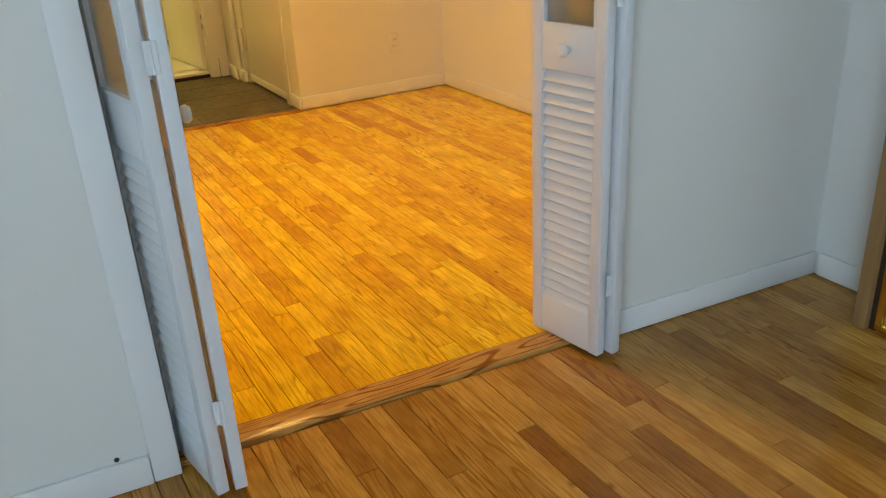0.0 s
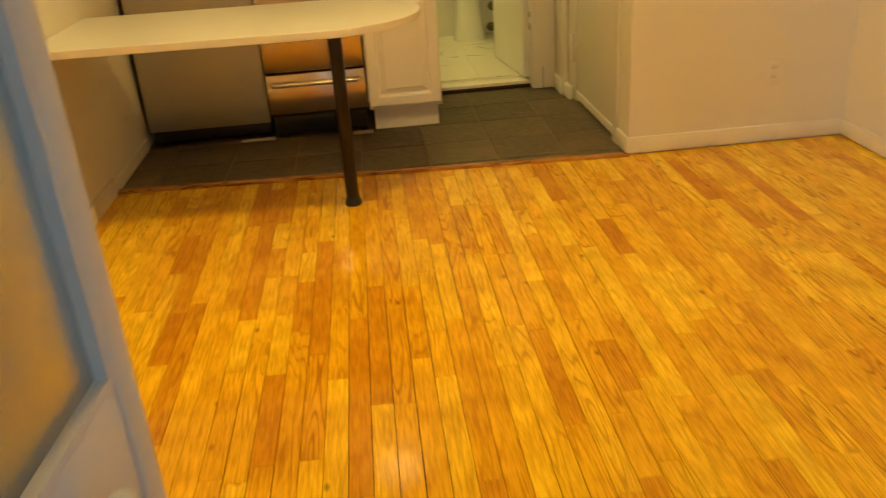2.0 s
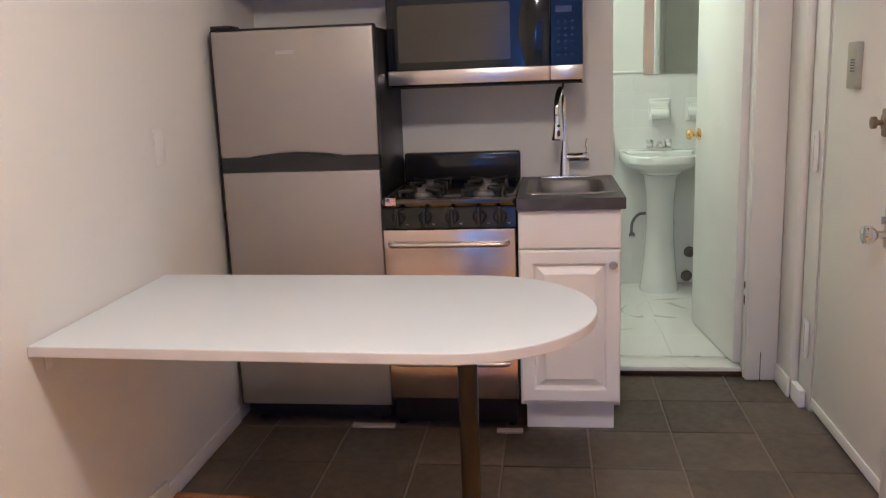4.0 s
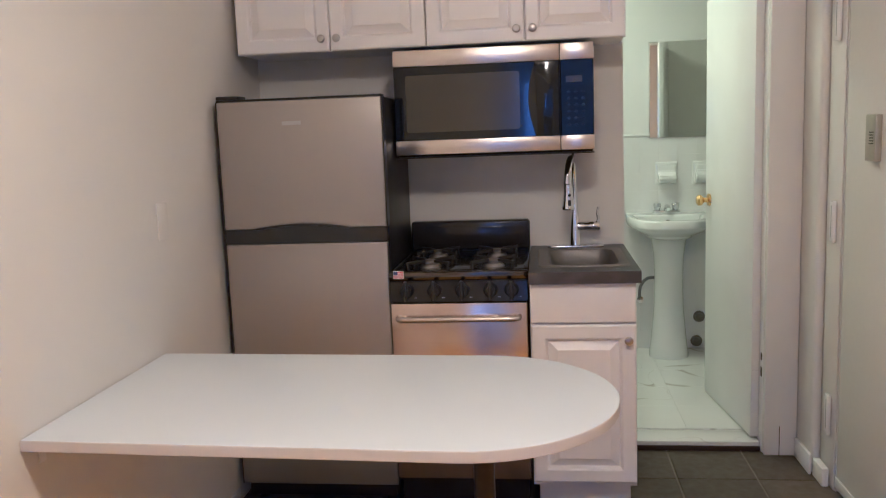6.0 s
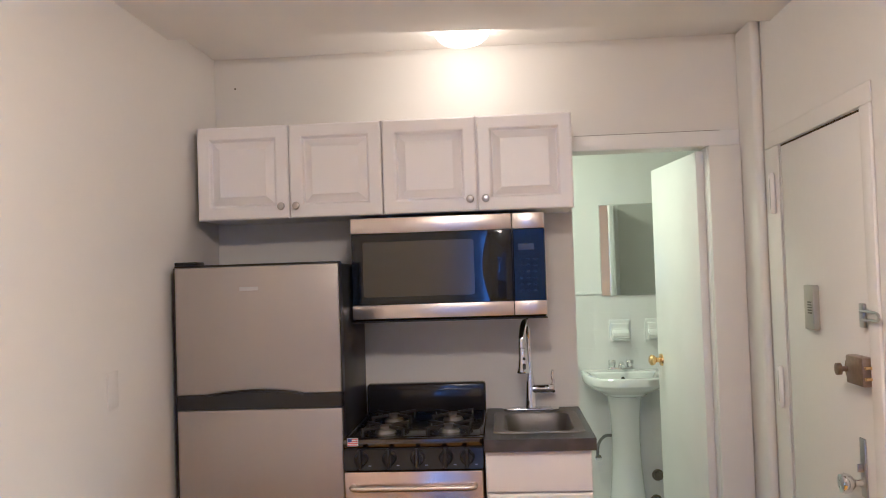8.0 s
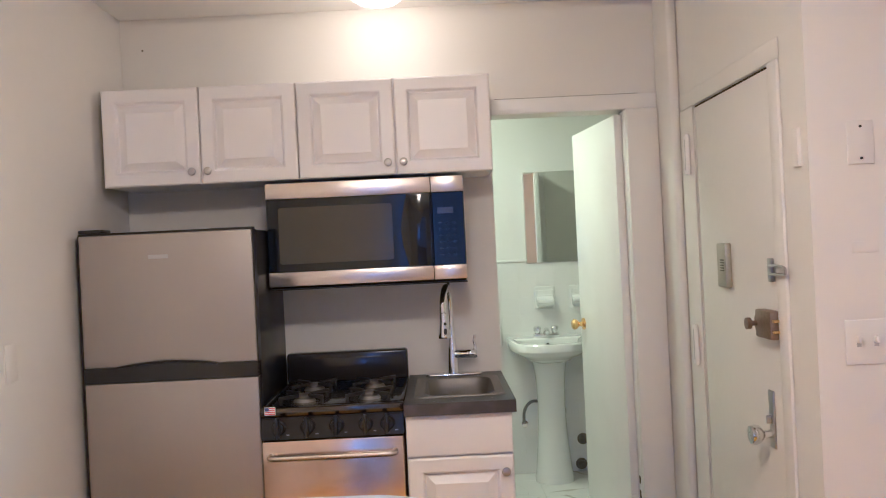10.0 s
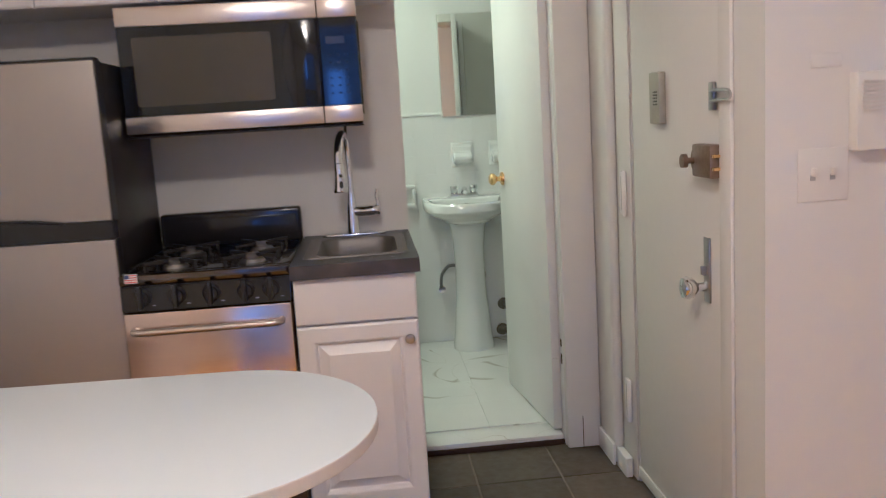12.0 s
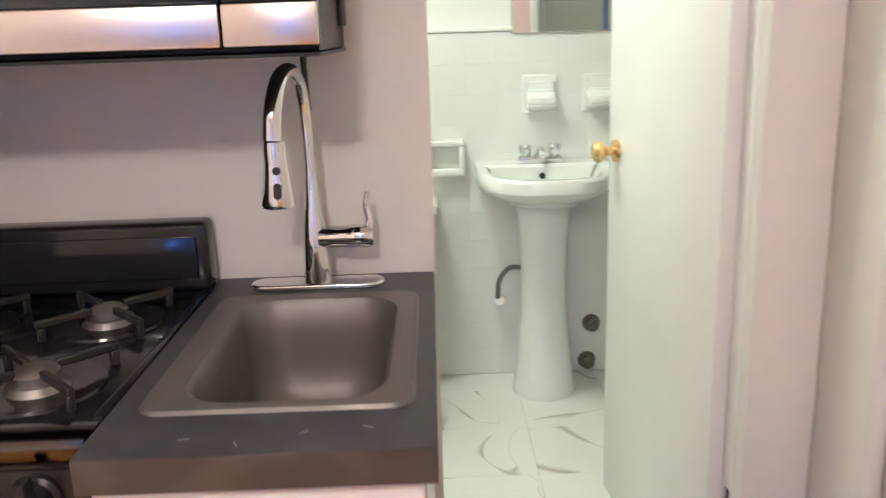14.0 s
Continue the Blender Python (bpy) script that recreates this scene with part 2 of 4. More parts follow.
M_SLATE = mat("slate_tile", (0.100, 0.082, 0.056), 0.5, vary=0.28, scale=9, bump=0.35, bump_scale=28, rough_vary=0.1, dirt=(0.19, 0.14, 0.085), dirt_amount=0.6, by_piece=0.25)
M_GROUT = mat("grey_grout", (0.23, 0.20, 0.15), 0.9, vary=0.15, scale=30)
M_LEG = mat("dark_bronze_leg", (0.028, 0.02, 0.016), 0.3, 0.5, vary=0.3, scale=20)
M_CERAMIC = mat("white_ceramic", (0.82, 0.83, 0.80), 0.12, vary=0.015, coat=0.3)
M_BATHWALL = mat("bath_paint", (0.80, 0.80, 0.76), 0.4, vary=0.02, scale=2, bump=0.06, bump_scale=40)
M_BATHTILE = mat("bath_wall_tile", (0.80, 0.80, 0.77), 0.22, vary=0.02, scale=3)
M_MIRROR = mat("mirror_silver", (0.86, 0.88, 0.86), 0.015, 1.0, vary=0.0)
M_ALMOND = mat("almond_plastic", (0.76, 0.72, 0.66), 0.4, vary=0.02)
M_WOODTRIM = mat("stained_wood", (0.33, 0.19, 0.075), 0.4, vary=0.25, scale=40, stretch=(1, 1, 0.05))
M_GREY = mat("grey_print", (0.45, 0.45, 0.45), 0.5)
M_OFFCUT = mat("dusty_tile", (0.42, 0.37, 0.32), 0.6, vary=0.2, scale=40)
M_KEY = mat("key_print", (0.016, 0.018, 0.021), 0.25)
M_RED = mat("red_print", (0.55, 0.04, 0.05), 0.5)
M_BLUE = mat("blue_print", (0.05, 0.07, 0.28), 0.5)
M_WHITE = mat("white_print", (0.8, 0.8, 0.8), 0.5)
M_HOSE = mat("grey_hose", (0.20, 0.20, 0.21), 0.35, 0.5, vary=0.2, scale=80)
M_RUSTPIPE = mat("old_pipe", (0.18, 0.16, 0.13), 0.5, 0.6, vary=0.3, scale=50)
M_SHADE = glowing("lamp_glass", LAMP_WARM, 14.0)
M_SHADE_BRIGHT = glowing("bright_lamp_glass", LAMP_WARM, 97.0)
M_PANE = glass("window_glass")
M_FROST = glass("door_glass", (0.80, 0.82, 0.80), 0.35)


def marble():
    m = mat("white_marble_tile", (0.80, 0.80, 0.76), 0.16, vary=0.05, scale=4)
    t = m.node_tree
    b = t.nodes["Principled BSDF"]
    geo = t.nodes.new("ShaderNodeNewGeometry")
    info = t.nodes.new("ShaderNodeObjectInfo")
    add = t.nodes.new("ShaderNodeVectorMath")
    add.operation = "MULTIPLY_ADD"
    add.inputs[1].default_value = (17.0, 29.0, 11.0)
    comb = t.nodes.new("ShaderNodeCombineXYZ")
    for s in "XYZ":
        t.links.new(info.outputs["Random"], comb.inputs[s])
    t.links.new(comb.outputs[0], add.inputs[0])
    t.links.new(geo.outputs["Position"], add.inputs[2])
    n = t.nodes.new("ShaderNodeTexNoise")
    n.inputs["Scale"].default_value, n.inputs["Detail"].default_value, n.inputs["Distortion"].default_value = 1.3, 2.5, 0.9
    t.links.new(add.outputs[0], n.inputs["Vector"])
    s1 = t.nodes.new("ShaderNodeMath")
    s1.operation = "SUBTRACT"
    s1.inputs[1].default_value = 0.5
    t.links.new(n.outputs["Fac"], s1.inputs[0])
    s2 = t.nodes.new("ShaderNodeMath")
    s2.operation = "ABSOLUTE"
    t.links.new(s1.outputs[0], s2.inputs[0])
    n2 = t.nodes.new("ShaderNodeTexNoise")
    n2.inputs["Scale"].default_value = 3.0
    t.links.new(add.outputs[0], n2.inputs["Vector"])
    w = t.nodes.new("ShaderNodeMapRange")
    w.inputs["From Min"].default_value, w.inputs["From Max"].default_value = 0.48, 0.62
    w.inputs["To Min"].default_value, w.inputs["To Max"].default_value = 0.001, 0.020
    t.links.new(n2.outputs["Fac"], w.inputs["Value"])
    r = t.nodes.new("ShaderNodeMapRange")
    t.links.new(s2.outputs[0], r.inputs["Value"])
    r.inputs["From Min"].default_value = 0.0
    t.links.new(w.outputs[0], r.inputs["From Max"])
    r.inputs["To Min"].default_value, r.inputs["To Max"].default_value = 0.60, 0.0
    mx = t.nodes.new("ShaderNodeMix")
    mx.data_type = "RGBA"
    src = b.inputs["Base Color"].links[0].from_socket
    t.links.new(r.outputs[0], mx.inputs["Factor"])
    t.links.new(src, mx.inputs["A"])
    mx.inputs["B"].default_value = (0.27, 0.23, 0.14, 1)
    t.links.new(mx.outputs["Result"], b.inputs["Base Color"])
    return m


M_MARBLE = marble()


# ---- mesh helpers ----
def link(name, bm, material, parent=None, label="", smooth=False):
    me = bpy.data.meshes.new(name)
    bm.normal_update()
    bm.to_mesh(me)
    bm.free()
    for mt in (material if isinstance(material, (list, tuple)) else [material]):
        me.materials.append(mt)
    if smooth:
        for p in me.polygons:
            p.use_smooth = True
        me.set_sharp_from_angle(angle=radians(38))
    ob = new(name, me)
    if parent is not None:
        ob.parent = parent
    return tagged(ob, label)


def part(name, bm, material, parent, label="", smooth=True):
    return link(name, bm, material, parent, label, smooth)


def thing(name, at, label, category, group="", turn=0.0):
    ob = new(name)
    ob.empty_display_size = 0.1
    ob.location = at
    ob.rotation_euler = (0, 0, radians(turn))
    return tagged(ob, label, category, group)


def box(x0, x1, y0, y1, z0, z1, bevel=0.0, seg=2, bm=None):
    b = bmesh.new()
    bmesh.ops.create_cube(b, size=1.0, matrix=Matrix.Translation(((x0 + x1) / 2, (y0 + y1) / 2, (z0 + z1) / 2)) @ Matrix.Diagonal((x1 - x0, y1 - y0, z1 - z0, 1)))
    if bevel:
        bmesh.ops.bevel(b, geom=b.edges[:], offset=bevel, segments=seg, profile=0.5, affect="EDGES")
    return merge(bm, b)


def merge(bm, b):
    if bm is None:
        return b
    me = bpy.data.meshes.new("tmp")
    b.to_mesh(me)
    b.free()
    bm.from_mesh(me)
    bpy.data.meshes.remove(me)
    return bm


AXES = {"z": Matrix.Identity(4), "y": Matrix.Rotation(radians(-90), 4, "X"), "x": Matrix.Rotation(radians(90), 4, "Y")}


def lathe(profile, at=(0, 0, 0), axis="z", seg=24, bm=None, squash=(1, 1)):
    """Solid of revolution: profile of (radius, height) turned about the axis."""
    b = bmesh.new()
    m = Matrix.Translation(at) @ AXES[axis]
    rings = []
    for r, h in profile:
        if r < 1e-6:
            rings.append([b.verts.new(m @ Vector((0, 0, h)))])
        else:
            rings.append([b.verts.new(m @ Vector((r * squash[0] * math.cos(2 * math.pi * i / seg), r * squash[1] * math.sin(2 * math.pi * i / seg), h))) for i in range(seg)])
    for a, c in zip(rings, rings[1:]):
        for i in range(seg):
            j = (i + 1) % seg
            if len(a) == 1 and len(c) > 1:
                b.faces.new((a[0], c[i], c[j]))
            elif len(c) == 1 and len(a) > 1:
                b.faces.new((a[i], c[0], a[j]))
            elif len(a) > 1:
                b.faces.new((a[i], c[i], c[j], a[j]))
    if len(rings[0]) > 1:
        b.faces.new(rings[0])
    if len(rings[-1]) > 1:
        b.faces.new(rings[-1])
    bmesh.ops.recalc_face_normals(b, faces=b.faces[:])
    return merge(bm, b)


def rod(p, q, r, seg=12, bm=None, r2=None):
    p, q = Vector(p), Vector(q)
    d = q - p
    b = bmesh.new()
    bmesh.ops.create_cone(b, cap_ends=True, segments=seg, radius1=r, radius2=r if r2 is None else r2, depth=d.length,
                          matrix=Matrix.Translation((p + q) / 2) @ d.to_track_quat("Z", "Y").to_matrix().to_4x4())
    return merge(bm, b)


def tube(points, r, seg=12, bm=None, smooth_steps=6):
    """A round bar along a smoothed path. r may be a number or a list, one for each given point."""
    pts = [Vector(p) for p in points]
    radii = list(r) if isinstance(r, (list, tuple)) else [r] * len(pts)
    path, rad = [], []
    for i in range(len(pts) - 1):
        p0, p1, p2, p3 = pts[max(i - 1, 0)], pts[i], pts[i + 1], pts[min(i + 2, len(pts) - 1)]
        for k in range(smooth_steps):
            s = k / smooth_steps
            path.append(0.5 * ((2 * p1) + (p2 - p0) * s + (2 * p0 - 5 * p1 + 4 * p2 - p3) * s * s + (3 * p1 - p0 - 3 * p2 + p3) * s ** 3))
            rad.append(radii[i] * (1 - s) + radii[i + 1] * s)
    path.append(pts[-1])
    rad.append(radii[-1])
    b = bmesh.new()
    rings = []
    side = None
    for i, c in enumerate(path):
        d = (path[min(i + 1, len(path) - 1)] - path[max(i - 1, 0)]).normalized()
        if side is None:
            side = d.orthogonal().normalized()
        side = (side - d * side.dot(d)).normalized()
        up = d.cross(side)
        rings.append([b.verts.new(c + rad[i] * (side * math.cos(2 * math.pi * k / seg) + up * math.sin(2 * math.pi * k / seg))) for k in range(seg)])
    for a, c in zip(rings, rings[1:]):
        for k in range(seg):
            j = (k + 1) % seg
            b.faces.new((a[k], a[j], c[j], c[k]))
    b.faces.new(rings[0][::-1])
    b.faces.new(rings[-1])
    bmesh.ops.recalc_face_normals(b, faces=b.faces[:])
    return merge(bm, b)


def slab(outline, z0, z1, bevel=0.0, seg=2, bm=None):
    """A flat plate of the given outline (x, y), from z0 to z1."""
    b = bmesh.new()
    f = b.faces.new([b.verts.new((x, y, z0)) for x, y in outline])
    r = bmesh.ops.extrude_face_region(b, geom=[f])
    vs = [v for v in r["geom"] if isinstance(v, bmesh.types.BMVert)]
    bmesh.ops.translate(b, verts=vs, vec=(0, 0, z1 - z0))
    bmesh.ops.recalc_face_normals(b, faces=b.faces[:])
    if bevel:
        rim = [e for e in b.edges if abs(e.verts[0].co.z - e.verts[1].co.z) < 1e-6]
        bmesh.ops.bevel(b, geom=rim, offset=bevel, segments=seg, profile=0.5, affect="EDGES")
    return merge(bm, b)


def rounded(x0, x1, y0, y1, r, n=5):
    out = []
    for cx, cy, a0 in ((x1 - r, y1 - r, 0), (x0 + r, y1 - r, 90), (x0 + r, y0 + r, 180), (x1 - r, y0 + r, 270)):
        for i in range(n + 1):
            a = radians(a0 + 90 * i / n)
            out.append((cx + r * math.cos(a), cy + r * math.sin(a)))
    return out


def raised_panel(x0, x1, z0, z1, y, depth=0.021, frame_w=0.055):
    """A moulded cabinet door whose front faces -y at y."""
    b = bmesh.new()
    steps = [(0.0, depth), (0.0, 0.007), (0.002, 0.003), (0.007, 0.0), (frame_w - 0.008, 0.0), (frame_w - 0.003, 0.003), (frame_w, 0.013), (frame_w + 0.003, 0.0175), (frame_w + 0.006, 0.0175), (frame_w + 0.030, 0.0045), (frame_w + 0.034, 0.002), (frame_w + 0.036, 0.001)]
    rings = []
    for inset, back in steps:
        rings.append([b.verts.new((px, y + back, pz)) for px, pz in ((x0 + inset, z0 + inset), (x1 - inset, z0 + inset), (x1 - inset, z1 - inset), (x0 + inset, z1 - inset))])
    for a, c in zip(rings, rings[1:]):
        for i in range(4):
            j = (i + 1) % 4
            b.faces.new((a[i], a[j], c[j], c[i]))
    b.faces.new(rings[-1])
    b.faces.new(rings[0][::-1])
    bmesh.ops.recalc_face_normals(b, faces=b.faces[:])
    return b


def structure(name, bm, material, label, category, smooth=False):
    ob = link(name, bm, material, None, "", smooth)
    return tagged(ob, label, category, kind="structure")


# ---- the shell ----
H = 2.45          # ceiling
HD = 2.40         # dropped ceiling of living room and kitchen
XL, XE, XR = 0.05, 2.32, 3.305   # left wall, entrance wall, right wall of the living room
YF, YB = 5.767, 7.08             # living room's far wall, kitchen's back wall
BX0, BX1, BY1 = 0.95, 2.95, 8.63 # bathroom
SX0, SX1, SY0 = -1.3, 2.90, -1.6 # bedroom
TILT_P = -4.0                    # the partition stands slightly out of square
PART = pose(1.4, 2.81, 0, 0, 0, TILT_P)


def wall(name, bm, label="cream painted plaster wall", material=None):
    return structure(name, bm, material or M_WALL, label, "wall")


wall("wall_west", box(XL - 0.15, XL, 2.99, YB, 0, H))
wall("wall_kitchen_back", box(XL - 0.15, 1.58, YB, YB + 0.12, 0, H))
b = box(2.18, XE + 0.15, YB, YB + 0.12, 0, H)
wall("wall_bath_side", b)
wall("wall_bath_head", box(1.58, 2.18, YB, YB + 0.12, 1.98, H))
b = box(XE, XE + 0.15, YF + 0.12, 5.988, 0, H)
wall("wall_entrance", b)
wall("wall_entrance_head", box(XE, XE + 0.15, 5.988, 6.80, 1.922, H))
wall("wall_entrance_side", box(XE, XE + 0.15, 6.80, YB, 0, H))
wall("wall_north", box(XE, XR + 0.15, YF, YF + 0.12, 0, H))
wall("wall_east", box(XR, XR + 0.15, 2.60, YF, 0, H))
structure("corner_chase", box(2.28, XE, 6.86, YB, 0, H, 0.018, 4), M_WALL, "cream painted boxed pipe chase in the corner", "pipe chase", True)

# partition between bedroom and living room, with its wide opening
b = box(-3.0, -0.525, -0.02, 0.10, 0, H)
box(0.66, 2.4, -0.02, 0.10, 0, H, bm=b)
box(-0.525, 0.66, -0.02, 0.10, 2.05, H, bm=b)
b.transform(PART)
wall("wall_partition", b, "pale painted partition wall with a wide opening")

# bedroom shell with a window in the wall behind the walk
wall("wall_bedroom_east", box(SX1, SX1 + 0.15, SY0, 2.72, 0, H))
# west wall is left open for the added side window
b = box(SX0 - 0.15, SX0, SY0, -1.4, 0, H)
box(SX0 - 0.15, SX0, 0.1, 3.10, 0, H, bm=b)
box(SX0 - 0.15, SX0, -1.4, 0.1, 0, 0.75, bm=b)
box(SX0 - 0.15, SX0, -1.4, 0.1, 2.1, H, bm=b)
wall("wall_bedroom_west", b)
WX0, WX1, WZ0, WZ1 = 0.96, 1.27, 0.75, 2.05
b = box(SX0 - 0.15, WX0, SY0 - 0.2, SY0, 0, H)
box(WX1, SX1 + 0.15, SY0 - 0.2, SY0, 0, H, bm=b)
box(WX0, WX1, SY0 - 0.2, SY0, 0, WZ0, bm=b)
box(WX0, WX1, SY0 - 0.2, SY0, WZ1, H, bm=b)
wall("wall_south", b)
# bathroom shell
wall("wall_bath_north", box(BX0 - 0.12, BX1 + 0.12, BY1, BY1 + 0.12, 0, H), "white painted bathroom wall", M_BATHWALL)
wall("wall_bath_west", box(BX0 - 0.12, BX0, YB + 0.12, BY1, 0, H), "white painted bathroom wall", M_BATHWALL)
wall("wall_bath_east", box(BX1, BX1 + 0.12, YB + 0.12, BY1, 0, H), "white painted bathroom wall", M_BATHWALL)
wall("wall_bath_south", box(2.495, BX1 + 0.12, YB, YB + 0.12, 0, H), "white painted bathroom wall", M_BATHWALL)

structure("ceiling", box(SX0 - 0.15, XR + 0.15, SY0 - 0.2, BY1 + 0.12, H, H + 0.15), M_CEIL, "cream painted plaster ceiling", "ceiling")
structure("ceiling_drop", slab([(XL, 2.95), (XR, 2.73), (XR, YF), (XE, YF), (XE, 6.745), (XL, 6.575)], HD, H - 0.0005), M_CEIL, "cream painted plaster ceiling, slightly dropped before the kitchen's back wall", "ceiling")
structure("subfloor", box(SX0 - 0.15, XR + 0.15, SY0 - 0.2, YB + 0.12, -0.12, -0.012), M_GAP, "dark gaps under the floor boards", "floor")

# ---- openings ----


def sash_window(name, at, w, h, turn, label):
    win = thing(name, at, label, "window", turn=turn)
    win["kind"] = "structure"
    b = box(0, 0.05, -0.12, -0.04, 0, h)
    box(w - 0.05, w, -0.12, -0.04, 0, h, bm=b)
    box(0.05, w - 0.05, -0.12, -0.04, 0, 0.06, bm=b)
    box(0.05, w - 0.05, -0.12, -0.04, h - 0.05, h, bm=b)
    box(0.05, w - 0.05, -0.11, -0.05, h * 0.5 - 0.025, h * 0.5 + 0.025, bm=b)
    part("window_frame", b, M_TRIM, win, smooth=False)
    for z0, z1 in ((0.06, h * 0.5 - 0.025), (h * 0.5 + 0.025, h - 0.05)):
        p = part("pane", box(0.05, w - 0.05, -0.085, -0.08, z0, z1), M_PANE, win, smooth=False)
        p.visible_shadow = False
    part("window_sill", box(-0.05, w + 0.05, -0.04, 0.05, -0.03, -0.002, 0.005), M_TRIM, win)
    return win


sash_window("window_1", (WX0, SY0, WZ0), WX1 - WX0, WZ1 - WZ0, 0, "white double-hung sash window in the bedroom's end wall")
# unseen side window, added to bring most of the bedroom's daylight
sash_window("added_side_window", (SX0, 0.1, 0.75), 1.5, 1.35, -90, "unseen wide sash window added in the bedroom's side wall for daylight")

# opening's jamb and casing on the bedroom side
b = box(-0.588, -0.525, -0.027, -0.0195, 0, 2.12, 0.004)
b.transform(PART)
structure("trim_opening_left", b, M_TRIM, "pale painted flat door casing", "trim", True)
b = box(-0.588, 0.66, -0.027, -0.0195, 2.05, 2.12, 0.004)
b.transform(PART)
structure("trim_opening_head", b, M_TRIM, "pale painted flat door casing", "trim", True)
b = box(-0.525, 0.66, 0.003, 0.085, -0.012, 0.014, 0.006)
b.transform(PART)
structure("threshold_saddle", b, M_SADDLE, "varnished oak threshold strip with worn edge", "threshold", True)

# bathroom doorway
b = box(1.585, 2.279, YB - 0.019, YB - 0.0005, 1.98, 2.043, 0.003)
structure("trim_bath_head", b, M_TRIM, "cream painted door head casing with an open paint crack", "trim", True)
structure("trim_bath_crack", box(1.60, 2.205, YB - 0.0045, YB - 0.0005, 2.0435, 2.0465), M_GAP, "dark crack above the door casing", "crack")
structure("trim_bath_right", box(2.145, 2.279, YB - 0.04, YB - 0.0005, 0, 1.979, 0.010), M_WALL, "cream painted flat door casing", "trim", True)
structure("jamb_bath_right", box(2.145, 2.179, YB, YB + 0.118, 0, 1.979, 0.003), M_TRIM, "cream painted door jamb", "trim", True)
structure("saddle_bath", box(1.582, 2.144, YB + 0.02, YB + 0.16, -0.01, 0.04, 0.006), M_MARBLE, "white marble door saddle", "threshold", True)

structure("saddle_joint", box(1.582, 2.144, YB + 0.010, YB + 0.0195, 0.0, 0.022, 0.003), M_GAP, "dark dirty mortar joint along the marble saddle", "joint", True)

# entrance door trim
structure("jamb_entrance", box(XE + 0.001, XE + 0.14, 6.7025, 6.858, 0, 2.0), M_WALL, "cream painted door jamb", "trim")
structure("trim_entrance_head", box(XE - 0.007, XE - 0.0005, 5.92, 6.859, 1.924, 1.985, 0.004), M_WALL, "cream painted door head casing", "trim", True)
structure("trim_entrance_lock", box(XE - 0.012, XE - 0.0005, 5.92, 5.986, 0, 1.923, 0.004), M_WALL, "cream painted door casing", "trim", True)
structure("trim_entrance_hinge", box(XE - 0.007, XE - 0.0005, 6.704, 6.859, 0, 1.923, 0.004), M_WALL, "cream painted door casing", "trim", True)


def board(name, bm, label="white painted baseboard"):
    return structure(name, bm, M_TRIM, label, "baseboard", True)


board("baseboard_west", box(XL, XL + 0.013, 3.0, 5.86, 0, 0.085, 0.004))
board("baseboard_kitchen_west", box(XL, XL + 0.008, 5.87, 6.52, 0, 0.06, 0.003))
board("baseboard_north", box(XE, XR, YF - 0.014, YF - 0.0005, 0.008, 0.08, 0.004))
board("baseboard_east", box(XR - 0.014, XR - 0.0005, 2.75, YF - 0.015, 0.008, 0.08, 0.004))
board("baseboard_return", box(XE - 0.014, XE - 0.0005, YF - 0.014, 5.919, 0.008, 0.08, 0.004))
board("baseboard_chase", box(2.267, 2.2795, 6.848, 7.039, 0.002, 0.085, 0.004))
board("baseboard_hinge", box(2.281, XE - 0.0125, 6.735, 6.847, 0.002, 0.075, 0.004))
b = box(0.665, 1.50, -0.034, -0.0205, 0.002, 0.08, 0.005)
b.transform(PART)
board("baseboard_bedroom_right", b)
b = box(-3.0, -0.589, -0.034, -0.0205, 0.002, 0.08, 0.005)
b.transform(PART)
board("baseboard_bedroom_left", b)
board("baseboard_bedroom_east", box(SX1 - 0.014, SX1 - 0.0005, 2.42, 2.66, 0.002, 0.08, 0.005))

# ---- living room ----
# bar table fixed to the wall, with one leg
TZ = 0.742
table = thing("bar_table", (XL, 5.63, 0), "white laminate peninsula table with a rounded end on one dark leg", "table", turn=-2.3)
out = [(0.018, -0.372), (1.02, -0.372)]
out += [(1.02 + 0.36 * math.cos(radians(a)), 0.372 * math.sin(radians(a))) for a in range(-84, 90, 6)]
out += [(1.02, 0.372), (-0.012, 0.372)]
b = slab(out, TZ - 0.028, TZ, 0.003)
for f in b.faces:
    f.material_index = 0 if f.normal.z > 0.5 else 1
part("tabletop", b, [M_LAMINATE, M_EDGE], table, smooth=False)
leg = part("leg", lathe([(0.026, 0.03), (0.026, TZ - 0.036), (0.045, TZ - 0.036), (0.045, TZ - 0.029)], (1.05, -0.095, 0), seg=28), M_LEG, table, "dark bronze round metal leg")
part("foot", lathe([(0.034, 0.0), (0.035, 0.012), (0.030, 0.02), (0.027, 0.034)], (1.05, -0.095, 0), seg=28), M_BLACKPLASTIC, leg)
for y in (-0.30, 0.28):
    b = box(0.016, 0.020, y - 0.012, y + 0.012, TZ - 0.08, TZ - 0.030)
    box(0.016, 0.075, y - 0.012, y + 0.012, TZ - 0.033, TZ - 0.029, bm=b)
    part("bracket", b, M_TRIM, table, smooth=False)


# bifold doors, folded open at both sides of the opening
LW, LH, LT = 0.25, 2.0, 0.029


def bifold_leaf(name, parent, m, tilt, knob_side=0):
    """A louvred leaf: local x across its width, y through its thickness, z up."""
    st, mid = 0.036, 0.80
    leaf = new(name)
    leaf.parent = parent
    leaf.matrix_basis = m
    b = box(0, st, 0, LT, 0, LH, 0.003)
    part("stile", b, M_LOUVRE, leaf)
    part("stile", box(LW - st, LW, 0, LT, 0, LH, 0.003), M_LOUVRE, leaf)
